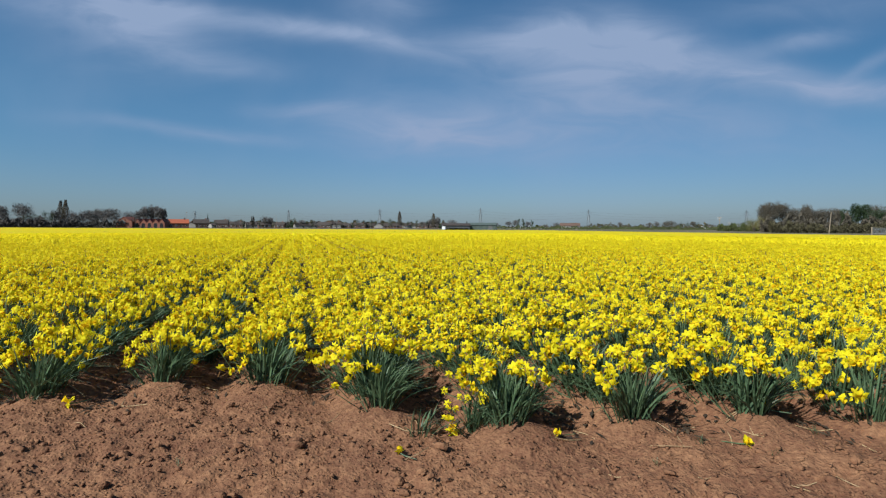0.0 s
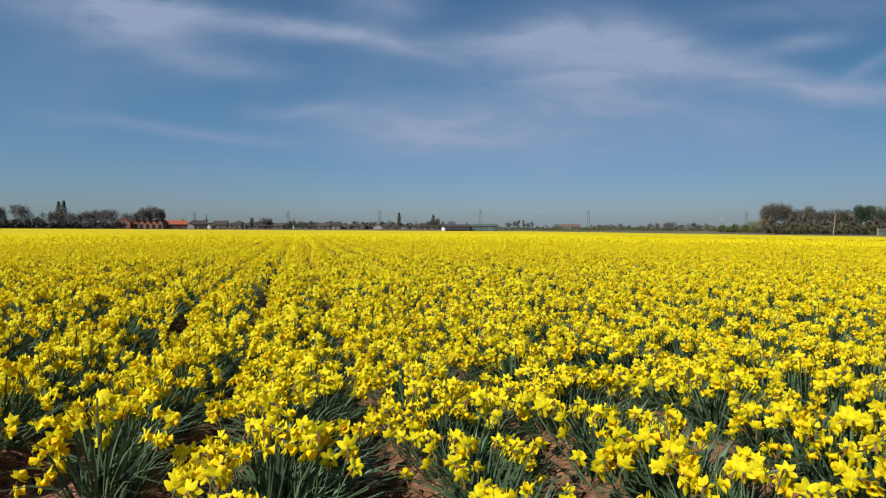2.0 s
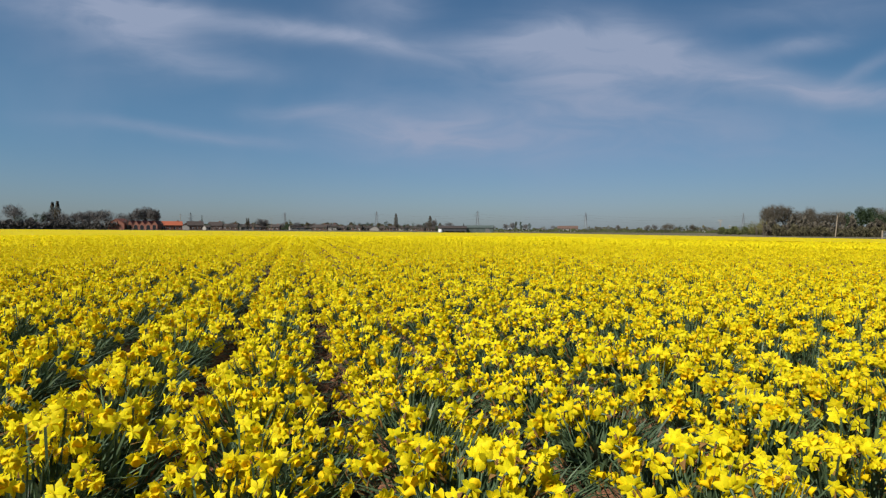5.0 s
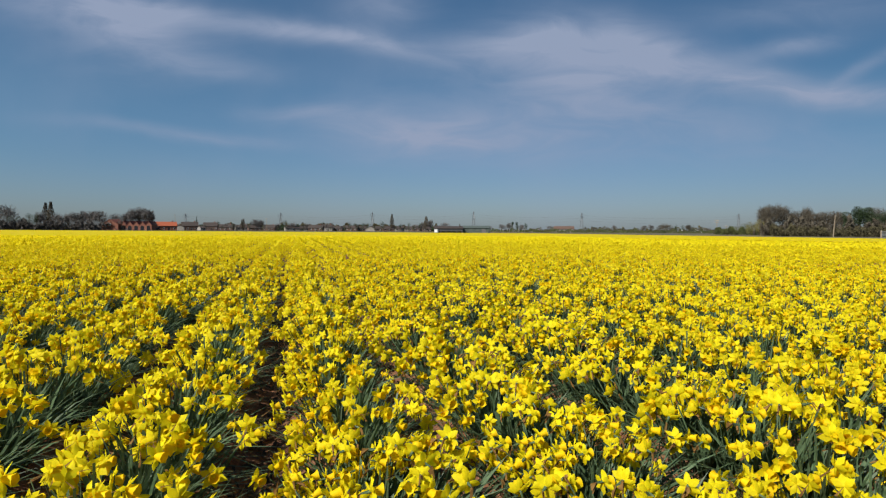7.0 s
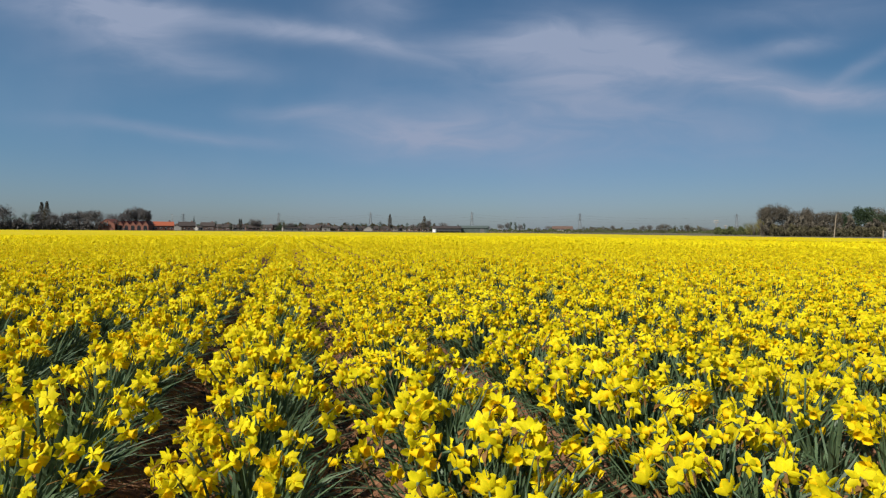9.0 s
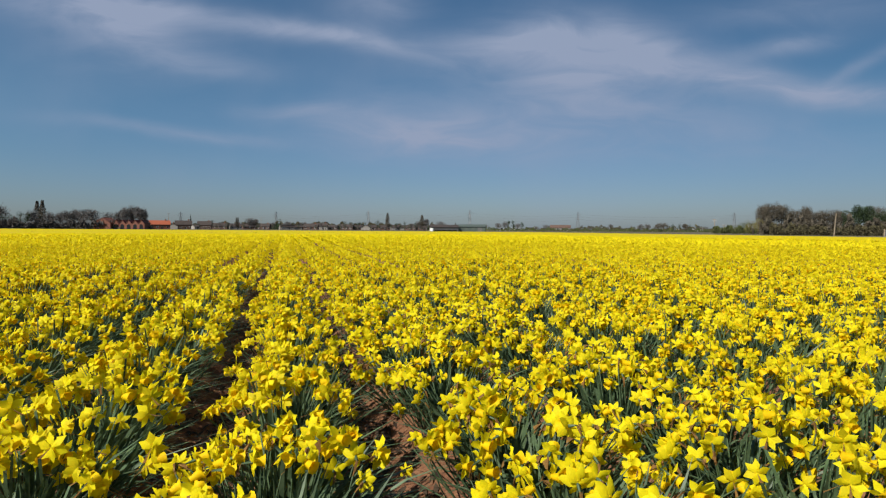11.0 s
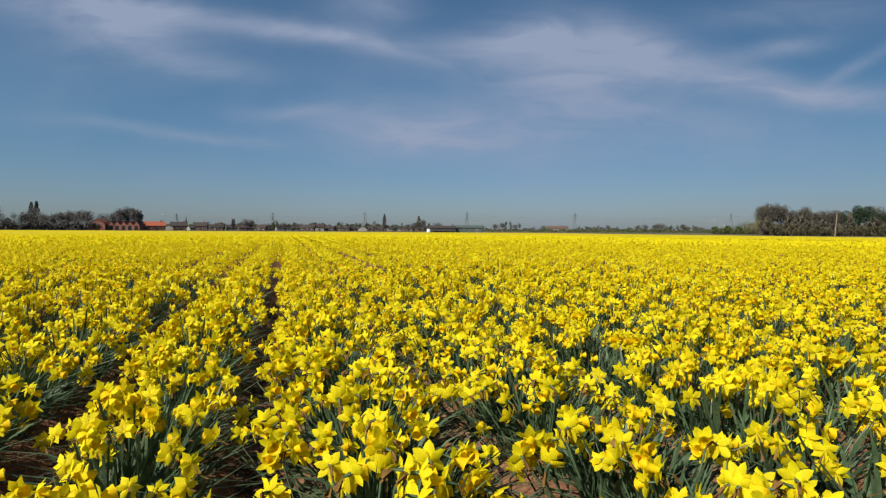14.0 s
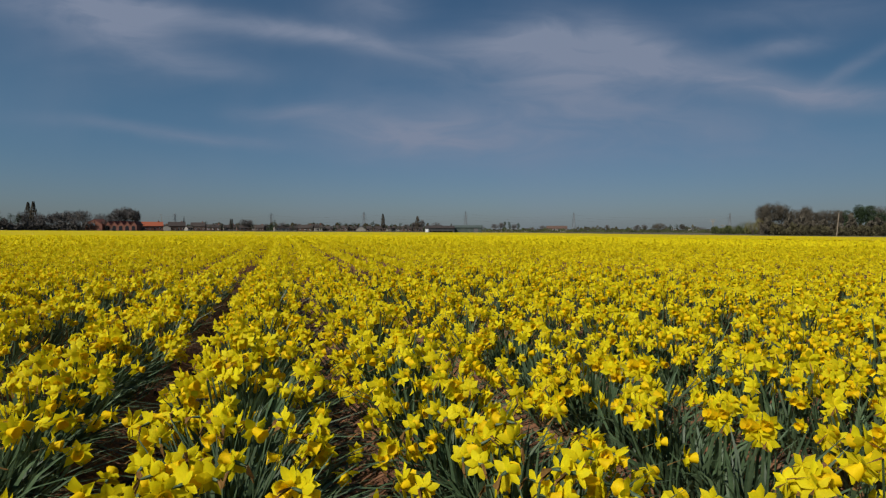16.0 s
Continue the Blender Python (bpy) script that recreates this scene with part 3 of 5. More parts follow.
def canopy_material():
    m = bpy.data.materials.new("distant_blooms")
    m.use_nodes = True
    m.node_tree.nodes.clear()
    n = Nodes(m.node_tree)
    at = n.put("ShaderNodeNewGeometry").outputs["Position"]
    tone, specks = n.noise(at, 0.5, 4, 0.6), n.noise(at, 5.0, 3, 0.7)
    colour = n.mix(n.ramp(tone, 0.3, 0.7), (0.84, 0.675, 0.008, 1), (0.90, 0.75, 0.012, 1))
    colour = n.mix(n.math("MULTIPLY", n.ramp(specks, 0.60, 0.80), 0.25), colour, (0.30, 0.26, 0.02, 1))
    skin = n.put("ShaderNodeBsdfPrincipled", {"Base Color": colour, "Roughness": 0.7, "Specular IOR Level": 0.2})
    soft = n.put("ShaderNodeBsdfTranslucent", {"Color": colour})
    n.put("ShaderNodeOutputMaterial", {"Surface": n.put("ShaderNodeMixShader", {0: 0.42, 1: skin.outputs[0], 2: soft.outputs[0]}).outputs[0]})
    return m


v, f, m = canopy()
tagged(new("far_daffodil_rows", big_mesh("far_daffodil_rows", v, f, m, [canopy_material()])), "distant daffodil rows merging into a yellow sheet", "daffodils", kind="stuff")

# ---- verges and hedges ----
def strip(name, line, width, height, mat, label):
    """A low bank of rough grass along a line."""
    s = Shape(mat)
    r = random.Random(name + str(line[0]))
    points = []
    for (x0, y0), (x1, y1) in zip(line, line[1:]):
        steps = max(2, int(math.hypot(x1 - x0, y1 - y0) / 4))
        points += [(x0 + (x1 - x0) * i / steps, y0 + (y1 - y0) * i / steps) for i in range(steps)]
    points.append(line[-1])
    v, f = [], []
    for i, (x, y) in enumerate(points):
        a, b = points[max(i - 1, 0)], points[min(i + 1, len(points) - 1)]
        d = Vector((b[0] - a[0], b[1] - a[1])).normalized()
        nx, ny = -d.y, d.x
        for w, h in ((-0.5, 0.005), (-0.25, 0.8), (0.05, 1.0), (0.3, 0.75), (0.5, 0.005)):
            j = r.uniform(0.8, 1.15)
            v.append((x + nx * width * w, y + ny * width * w, max(0.005, h * height * j)))
    for i in range(len(points) - 1):
        f += [(i * 5 + k, i * 5 + k + 1, i * 5 + 6 + k, i * 5 + 5 + k) for k in range(4)]
    s.add(v, f)
    return tagged(new(name, s.mesh(name, True)), label, "verge", kind="structure")


strip("verge_east", [(FIELD_EAST + 7, -40), (FIELD_EAST + 7, 158)], 12.0, 0.22, VERGE, "strip of dry beige grass along the field edge")
strip("verge_north", [(FIELD_EAST + 4, field_end(FIELD_EAST) + 3), (-150, field_end(-150) + 3)], 6.0, 0.35, VERGE, "strip of dry beige grass along the field edge")


def leaf_cloud(shape, rng, centre, radii, count, size, slot=0, upright=0.0):
    """Small triangles spread through a lump of crown, thicker towards its outside."""
    for _ in range(count):
        d = rng.normal(0, 1, 3)
        d /= np.linalg.norm(d)
        p = np.array(centre) + d * np.array(radii) * rng.uniform(0.25, 1.0) ** 0.5
        a, b = rng.normal(0, 1, 3), rng.normal(0, 1, 3)
        a[2] += upright * 2.5
        a, b = a / np.linalg.norm(a) * size * rng.uniform(0.6, 1.5), b / np.linalg.norm(b) * size * rng.uniform(0.4, 1.0) * (0.45 if upright else 1)
        shape.add([p - a * 0.5, p + b * 0.5, p + a * 0.5], [(0, 1, 2)], slot)


def bare_tree(seed, height, width, twigs=700, fill=0.3, spray=TWIG, bole=0.24):
    """A leafless tree: tapered trunk, forking limbs and a haze of thin twigs with gaps."""
    rng = np.random.default_rng(seed)
    tree = new("bare_tree")
    wood, crown = Shape(BARK), Shape(spray)
    thick = 0.020 * height
    top = np.array([rng.uniform(-0.3, 0.3), rng.uniform(-0.3, 0.3), height * 0.72])
    fork = np.array([0, 0, height * bole])
    wood.tube([(0, 0, -0.1), fork, (fork + top) / 2 + rng.uniform(-0.2, 0.2, 3), top], [thick * 1.25, thick, thick * 0.55, thick * 0.12], 6)
    ends = []
    for i in range(11):
        s = rng.uniform(0.0, 0.75)
        root = fork + (top - fork) * s
        a = i * 2.4 + rng.uniform(-0.4, 0.4)
        reach = width * 0.5 * rng.uniform(0.55, 1.0) * (1 - 0.45 * s)
        tip = np.array([math.cos(a) * reach, math.sin(a) * reach, min(height * 0.97, root[2] + height * rng.uniform(0.18, 0.42))])
        bend = (root + tip) / 2 + np.array([math.cos(a), math.sin(a), 0.4]) * reach * 0.12
        wood.tube([root, bend, tip], [thick * 0.45, thick * 0.28, thick * 0.07], 4)
        ends += [(bend + (tip - bend) * u, reach) for u in (0.0, 0.4, 0.75, 1.0)]
    ends += [(top + (fork - top) * u, width * 0.25) for u in (0, 0.15, 0.3)]
    for p, reach in ends:
        for _ in range(2):
            q = p + rng.normal(0, 1, 3) * np.array([0.10 * width, 0.10 * width, 0.07 * height]) + (0, 0, 0.05 * height)
            q[2] = min(q[2], height * 0.97)
            wood.tube([p, q], [thick * 0.10, thick * 0.05], 3)
    middle = np.array([0.0, 0.0, height * 0.60])
    lobes = [middle] + [np.array([math.cos(a) * 0.20 * width, math.sin(a) * 0.20 * width, height * rng.uniform(0.48, 0.72)]) for a in np.arange(7) * 0.9]
    for _ in range(twigs):
        lobe = lobes[rng.integers(len(lobes))]
        d = rng.normal(0, 1, 3)
        d /= np.linalg.norm(d)
        base = lobe + d * np.array([0.30 * width, 0.30 * width, 0.27 * height]) * rng.uniform(0.1, 1.0) ** 0.45
        grow = (base - fork * 0.9) / height + rng.normal(0, 0.22, 3)
        grow = grow / np.linalg.norm(grow) * height * rng.uniform(0.05, 0.12)
        w = np.cross(grow, rng.normal(0, 1, 3))
        w = w / np.linalg.norm(w) * height * rng.uniform(0.002, 0.005) * (1 + fill)
        tip = base + grow
        tip[2] = min(tip[2], height)
        crown.add([base - w, base + w, tip], [(0, 1, 2)])
    part("trunk", wood, tree, "dark bark")
    part("crown", crown, tree)
    return tree


def evergreen_tree(seed, height, width, count=900, slot=IVY, bole=0.12):
    """A dense dark crown of many lumps on a short trunk."""
    rng = np.random.default_rng(seed)
    tree = new("evergreen_tree")
    wood, crown = Shape(BARK), Shape(slot)
    wood.tube([(0, 0, -0.1), (0, 0, height * 0.4), (0.1, 0, height * 0.85)], [0.025 * height, 0.018 * height, 0.004 * height], 6)
    lumps = 9
    for i in range(lumps):
        a, z = i * 2.4, height * (bole + 0.18 + 0.58 * rng.uniform())
        r = width * 0.30 * (1.1 - 0.6 * z / height)
        centre = (math.cos(a) * r * rng.uniform(0.4, 1.1), math.sin(a) * r * rng.uniform(0.4, 1.1), z)
        leaf_cloud(crown, rng, centre, (width * 0.26, width * 0.26, height * 0.17), count // lumps, 0.046 * height)
        wood.tube([(0, 0, z * 0.7), centre], [0.008 * height, 0.003 * height], 3)
    part("trunk", wood, tree, "dark bark")
    part("crown", crown, tree)
    return tree


def poplar_tree(seed, height, width, count=420, spray=TWIG):
    """A narrow column of upright twigs round a straight trunk."""
    rng = np.random.default_rng(seed)
    tree = new("poplar_tree")
    wood, crown = Shape(BARK), Shape(spray)
    wood.tube([(0, 0, -0.1), (0, 0, height * 0.5), (0.05, 0, height * 0.97)], [0.022 * height, 0.012 * height, 0.002 * height], 6)
    for i in range(14):
        z, a = height * rng.uniform(0.12, 0.7), i * 2.4
        wood.tube([(0, 0, z), (math.cos(a) * width * 0.3, math.sin(a) * width * 0.3, z + height * 0.2)], [0.007 * height, 0.002 * height], 3)
    for _ in range(count):
        s = rng.uniform(0.10, 0.95)
        r = width * 0.5 * min(1, s * 3.5) * (1.0 if s < 0.6 else (1.06 - s) / 0.46) * math.sqrt(rng.uniform(0.05, 1))
        a = rng.uniform(0, math.tau)
        base = np.array([math.cos(a) * r, math.sin(a) * r, s * height])
        d = np.array([math.cos(a) * 0.12, math.sin(a) * 0.12, 1.0]) * height * rng.uniform(0.04, 0.10)
        d[2] = min(d[2], height - base[2])
        w = rng.normal(0, 1, 3) * (1, 1, 0.1) * height * 0.006
        crown.add([base - w, base + w, base + d], [(0, 1, 2)])
    part("trunk", wood, tree, "dark bark")
    part("crown", crown, tree)
    return tree


def fir_tree(seed, height, width, count=500):
    """A tiered conifer."""
    rng = np.random.default_rng(seed)
    tree = new("fir_tree")
    wood, crown = Shape(BARK), Shape(IVY)
    wood.tube([(0, 0, -0.1), (0, 0, height * 0.98)], [0.02 * height, 0.003 * height], 6)
    for i in range(count):
        s = rng.uniform(0.12, 1.0)
        a, r = rng.uniform(0, math.tau), width * 0.5 * (1.02 - s) * rng.uniform(0.5, 1.15) * (0.7 + 0.3 * math.sin(s * 40))
        tip = np.array([math.cos(a) * r, math.sin(a) * r, s * height - 0.25 * r])
        root = np.array([tip[0] * 0.2, tip[1] * 0.2, s * height])
        w = np.array([-math.sin(a), math.cos(a), 0.3]) * height * 0.025
        crown.add([root - w, root + w, tip], [(0, 1, 2)])
    part("trunk", wood, tree, "dark bark")
    part("crown", crown, tree)
    return tree


def bush(seed, height, width, leaf=BRUSH, count=260):
    """A low thicket: several stems and a ragged crown."""
    rng = np.random.default_rng(seed)
    thing = new("bush")
    wood, crown = Shape(BARK), Shape(leaf)
    for i in range(5):
        a = i * 1.3
        wood.tube([(0, 0, -0.05), (math.cos(a) * width * 0.2, math.sin(a) * width * 0.2, height * 0.7)], [0.03 * height, 0.008 * height], 3)
    for i in range(5):
        centre = (rng.uniform(-0.3, 0.3) * width, rng.uniform(-0.3, 0.3) * width, height * rng.uniform(0.32, 0.66))
        leaf_cloud(crown, rng, centre, (width * 0.27, width * 0.27, height * 0.32), count // 5, 0.055 * height, upright=0.5)
    part("stems", wood, thing, "bare stems")
    part("crown", crown, thing)
    return thing


def stand(thing, azimuth, distance, label, category, group="", turn=0.0, size=1.0):
    """Puts a thing on the ground at a bearing and distance from the start."""
    p = spot(azimuth, distance)
    thing.matrix_basis = Matrix.LocRotScale((p.x, p.y, 0.0), Euler((0, 0, radians(turn - azimuth))), (size,) * 3)
    return tagged(thing, label, category, group)


LABELS = {
    "bare": ("leafless grey-brown broadleaved tree on the horizon", "tree"),
    "ever": ("dark evergreen tree with a dense rounded crown", "tree"),
    "poplar": ("tall narrow leafless poplar", "tree"),
    "fir": ("small dark pointed conifer beside houses", "tree"),
    "willow": ("yellowish budding willow bush at the wood's edge", "bush"),
    "brush": ("brown leafless thicket at the field's edge", "bush"),
    "hedge": ("dark green hedge bush along the horizon", "bush"),
}
# kind, bearing, distance, height, width
TREES = [
    ("bare", -24.38, 600, 16.5, 13.6),
    ("bare", -23.55, 587, 18.2, 15.3),
    ("bare", -22.89, 576, 18.1, 9.8),
    ("bare", -21.56, 560, 20.1, 16.7),
    ("brush", -22.21, 546, 9.7, 11.1),
    ("brush", -22.78, 550, 8.0, 9.4),
    ("ever", -21.26, 552, 11.7, 11.3),
    ("ever", -20.67, 542, 11.2, 9.5),
    ("ever", -20.14, 538, 12.5, 8.6),
    ("ever", -19.69, 537, 11.6, 6.0),
    ("bare", -19.42, 542, 14.0, 7.9),
    ("poplar", -19.07, 561, 21.8, 4.8),
    ("poplar", -18.72, 559, 22.4, 4.8),
    ("bare", -18.21, 544, 13.8, 9.8),
    ("bare", -17.53, 546, 14.9, 9.0),
    ("bare", -17.01, 539, 14.4, 8.9),
    ("bare", -16.47, 541, 15.4, 8.1),
    ("brush", -17.81, 524, 8.3, 11.2),
    ("bare", -15.94, 525, 15.1, 11.4),
    ("bare", -15.35, 517, 16.3, 12.2),
    ("brush", -15.77, 533, 8.6, 15.2),
    ("brush", -16.68, 538, 7.7, 9.8),
    ("bare", -14.16, 545, 13.6, 11.1),
    ("bare", -13.39, 541, 14.5, 8.3),
    ("bare", -12.86, 527, 17.9, 9.1),
    ("bare", -12.33, 527, 18.9, 9.1),
    ("bare", -11.79, 522, 18.0, 8.2),
    ("bare", -11.43, 521, 15.7, 5.4),
    ("brush", -13.65, 514, 7.7, 13.2),
    ("brush", -12.11, 490, 5.0, 12.8),
    ("fir", -7.82, 560, 12.8, 6.0),
    ("ever", -8.29, 573, 7.9, 6.1),
    ("ever", -6.08, 575, 8.7, 4.7),
    ("bare", -5.30, 594, 6.8, 9.7),
    ("poplar", -4.01, 589, 11.2, 1.6),
    ("poplar", -3.86, 589, 11.2, 2.2),
    ("bare", -4.50, 591, 6.3, 8.7),
    ("bare", -2.80, 575, 11.6, 9.6),
    ("bare", -2.34, 575, 10.6, 6.4),
    ("ever", -1.42, 581, 6.4, 4.9),
    ("bare", -0.85, 590, 7.1, 7.7),
    ("ever", -0.13, 567, 9.6, 7.4),
    ("bare", 0.50, 571, 8.0, 7.5),
    ("ever", 1.02, 571, 7.0, 4.8),
    ("bare", 1.92, 573, 7.6, 9.7),
    ("bare", 2.82, 576, 7.2, 8.7),
    ("bare", 3.57, 570, 6.6, 7.6),
    ("bare", 4.32, 568, 4.4, 5.4),
    ("bare", 5.08, 567, 5.0, 5.4),
    ("ever", 5.83, 546, 8.6, 5.2),
    ("ever", 6.43, 545, 8.1, 7.3),
    ("ever", 7.08, 544, 8.1, 7.3),
    ("ever", 7.58, 545, 7.6, 5.2),
    ("ever", 8.89, 522, 8.9, 5.5),
    ("poplar", 9.83, 562, 16.5, 3.8),
    ("ever", 10.65, 551, 6.7, 4.3),
    ("ever", 11.48, 551, 7.8, 4.8),
    ("bare", 12.09, 550, 6.8, 7.4),
    ("ever", 12.53, 545, 8.3, 4.2),
    ("poplar", 13.14, 500, 13.1, 4.3),
    ("bare", 13.53, 500, 10.7, 5.8),
    ("bare", 12.86, 505, 8.3, 5.9),
    ("ever", -5.69, 553, 4.9, 4.0),
    ("ever", -4.80, 550, 5.4, 4.5),
    ("ever", -3.35, 547, 5.0, 4.5),
    ("ever", -2.08, 541, 5.0, 4.0),
    ("ever", -0.59, 543, 5.6, 4.6),
    ("ever", 1.50, 533, 5.1, 4.5),
    ("ever", 3.14, 530, 4.7, 4.0),
    ("ever", 4.00, 523, 4.2, 4.0),
    ("ever", 5.40, 526, 4.8, 4.0),
    ("ever", 8.18, 518, 5.3, 4.0),
    ("ever", 10.21, 516, 4.9, 4.0),
    ("ever", 11.09, 519, 5.4, 4.0),
    ("ever", 11.92, 515, 4.9, 4.5),
    ("ever", -7.15, 542, 5.2, 3.9),
    ("bare", 14.97, 420, 6.8, 8.9),
    ("bare", 14.19, 420, 5.1, 6.5),
    ("poplar", 16.40, 300, 4.4, 1.2),
    ("bare", 19.16, 422, 4.8, 6.5),
    ("bare", 20.47, 433, 6.2, 5.8),
    ("bare", 21.13, 428, 7.0, 5.7),
    ("ever", 21.46, 424, 7.3, 2.8),
    ("ever", 21.89, 422, 8.1, 3.6),
    ("ever", 22.71, 423, 6.5, 3.2),
    ("bare", 22.33, 429, 6.2, 4.9),
    ("bare", 25.02, 509, 5.7, 6.8),
    ("bare", 25.76, 511, 5.7, 7.7),
    ("bare", 26.50, 512, 5.8, 6.8),
    ("bare", 27.03, 513, 4.8, 5.8),
    ("bare", 30.91, 543, 6.6, 5.0),
    ("bare", 29.78, 519, 3.9, 7.7),
    ("bare", 29.01, 517, 4.4, 5.8),
    ("bare", 33.46, 509, 6.3, 5.6),
    ("bare", 34.14, 511, 6.8, 5.6),
    ("bare", 34.92, 385, 5.7, 5.6),
    ("bare", 35.40, 376, 6.3, 7.4),
    ("ever", 36.17, 410, 5.3, 2.9),
    ("ever", 36.74, 412, 5.3, 3.7),
    ("bare", 37.21, 413, 6.1, 4.4),
    ("ever", 37.53, 414, 5.0, 3.7),
    ("bare", 38.32, 439, 3.6, 5.4),
    ("bare", 38.87, 441, 4.0, 5.4),
    ("hedge", 39.14, 289, 2.1, 4.1),
    ("hedge", 39.86, 287, 3.1, 5.0),
    ("hedge", 40.58, 274, 4.4, 6.4),
    ("hedge", 41.28, 264, 4.9, 6.2),
    ("hedge", 41.89, 254, 5.4, 5.8),
    ("brush", 40.93, 269, 3.9, 5.6),
    ("willow", 42.07, 215, 5.2, 5.2),
    ("willow", 42.62, 212, 5.6, 4.8),
    ("bare", 42.84, 224, 10.5, 4.9),
    ("bare", 43.43, 220, 10.8, 6.3),
    ("bare", 44.18, 224, 10.0, 5.6),
    ("bare", 44.84, 228, 8.2, 4.2),
    ("brush", 42.84, 214, 3.5, 5.4),
    ("brush", 43.68, 214, 3.3, 6.1),
    ("brush", 44.59, 216, 3.9, 6.1),
    ("bare", 45.49, 225, 8.3, 4.8),
    ("bare", 45.97, 230, 9.7, 3.4),
    ("bare", 46.45, 225, 7.7, 5.1),
    ("bare", 47.07, 224, 8.3, 5.1),
    ("brush", 45.33, 213, 3.7, 6.0),
    ("brush", 46.37, 215, 3.7, 6.3),
    ("bare", 47.77, 224, 8.3, 4.7),
    ("bare", 48.23, 222, 7.5, 4.3),
    ("brush", 47.39, 213, 3.7, 6.2),
    ("ever", 48.68, 219, 8.4, 4.5),
    ("ever", 49.28, 218, 9.0, 5.2),
    ("ever", 49.86, 219, 8.7, 4.5),
    ("bare", 50.51, 226, 8.9, 5.3),
    ("ever", 50.23, 215, 6.8, 4.4),
    ("ever", 50.94, 215, 7.1, 4.7),
    ("brush", 48.38, 208, 4.1, 5.7),
    ("brush", 49.42, 208, 4.1, 5.6),
    ("brush", 50.41, 209, 3.7, 5.2),
    ("bare", 51.43, 224, 8.7, 5.5),
    ("ever", 52.06, 218, 8.1, 5.3),
    ("bare", 52.74, 220, 8.5, 5.7),
    ("ever", 53.41, 220, 7.8, 5.6),
    ("brush", 51.36, 207, 3.7, 5.4),
    ("brush", 52.33, 210, 3.7, 5.7),
    ("bare", 54.16, 222, 8.1, 5.6),
    ("brush", 53.67, 214, 4.1, 6.4),
]
# Distance picks the twig and brush colours that already hold the haze.
for n, (kind, azimuth, distance, height, width) in enumerate(TREES):
    if kind == "bare":
        tree = bare_tree(n, height, width, 1900 if distance < 320 else 1500, 0.35 if distance < 320 else 1.0, TWIG if distance < 420 else HAZE_TWIG)
    elif kind == "willow":
        tree = bush(n, height, width, WILLOW, 2600)
    elif kind == "ever":
        tree = evergreen_tree(n, height, width, 3400 if distance < 320 else 1000)
    elif kind == "poplar":
        tree = poplar_tree(n, height, width, 900, TWIG)
    elif kind == "fir":
        tree = fir_tree(n, height, width)
    else:
        tree = bush(n, height, width, HEDGE if kind == "hedge" else BRUSH if distance < 320 else HAZE_BRUSH, 2200 if distance < 320 else 800)
    label, category = LABELS[kind]
    stand(tree, azimuth, distance, label, category, "horizon trees" if category == "tree" else "horizon bushes", turn=n * 47)


# ---- far belts of brush, too fine to count ----
def belt(name, seed, bearings, distance, deep, height, count, mat, label):
    rng = np.random.default_rng(seed)
    fine = 0.055 if distance < 300 else 0.085
    a = np.radians(rng.uniform(bearings[0], bearings[1], count))
    d = distance + rng.uniform(-deep, deep, count)
    base = np.stack([START.x + np.sin(a) * d, START.y + np.cos(a) * d, np.zeros(count)], -1)
    uneven = 0.62 + 0.38 * value_noise(np.degrees(a) * 2.2, a * 0, seed) + 0.25 * value_noise(np.degrees(a) * 9, a * 0, seed + 1)
    z = height * np.clip(uneven, 0.2, 1.3) * rng.uniform(0.0, 1.0, count) ** 0.7
    base[:, 2] = z
    u = rng.normal(0, 1, (count, 3)) * height * fine
    w = rng.normal(0, 1, (count, 3)) * height * fine
    p1, p2, p3 = base - u, base + w, base + u + (0, 0, 0.07 * height)
    v = np.stack([p1, p2, p3], 1).reshape(-1, 3)
    v[:, 2] = np.maximum(v[:, 2], 0.0)
    f = np.arange(3 * count).reshape(-1, 3)
    tagged(new(name, big_mesh(name, v, f, np.zeros(count, int), [mat])), label, "hedgerow", kind="stuff")


belt("hedgerow", 3, (-25.77, -10.98), 480, 14, 7.4, 16000, HAZE_BRUSH, "brown leafless brush below the far trees")
belt("hedgerow", 4, (-11.88, 14.97), 628, 12, 7.6, 20000, BRUSH, "brown leafless brush among far houses")
belt("hedgerow", 5, (-10.98, 13.86), 608, 8, 5.2, 14000, IVY, "dark evergreen garden hedges among far houses")
belt("hedgerow", 6, (-25.77, 16.07), 400, 6, 0.7, 12000, BRUSH, "low brown hedge beyond the flowers")
belt("hedgerow", 7, (18.28, 40.13), 400, 14, 2.6, 12000, HEDGE, "dark green hedge along the horizon")
belt("hedgerow", 8, (23.73, 40.58), 520, 14, 4.6, 5000, BRUSH, "brown leafless brush along the horizon")
belt("hedgerow", 11, (39.2, 43.0), 258, 6, 3.4, 6000, HEDGE, "green hedge running up to the bare wood")
belt("undergrowth", 9, (42.54, 54.96), 212, 8, 5.4, 24000, TWIG, "brown undergrowth of the bare wood")
belt("undergrowth", 10, (43.18, 54.96), 190, 6, 3.3, 14000, BRUSH, "brown undergrowth of the bare wood")


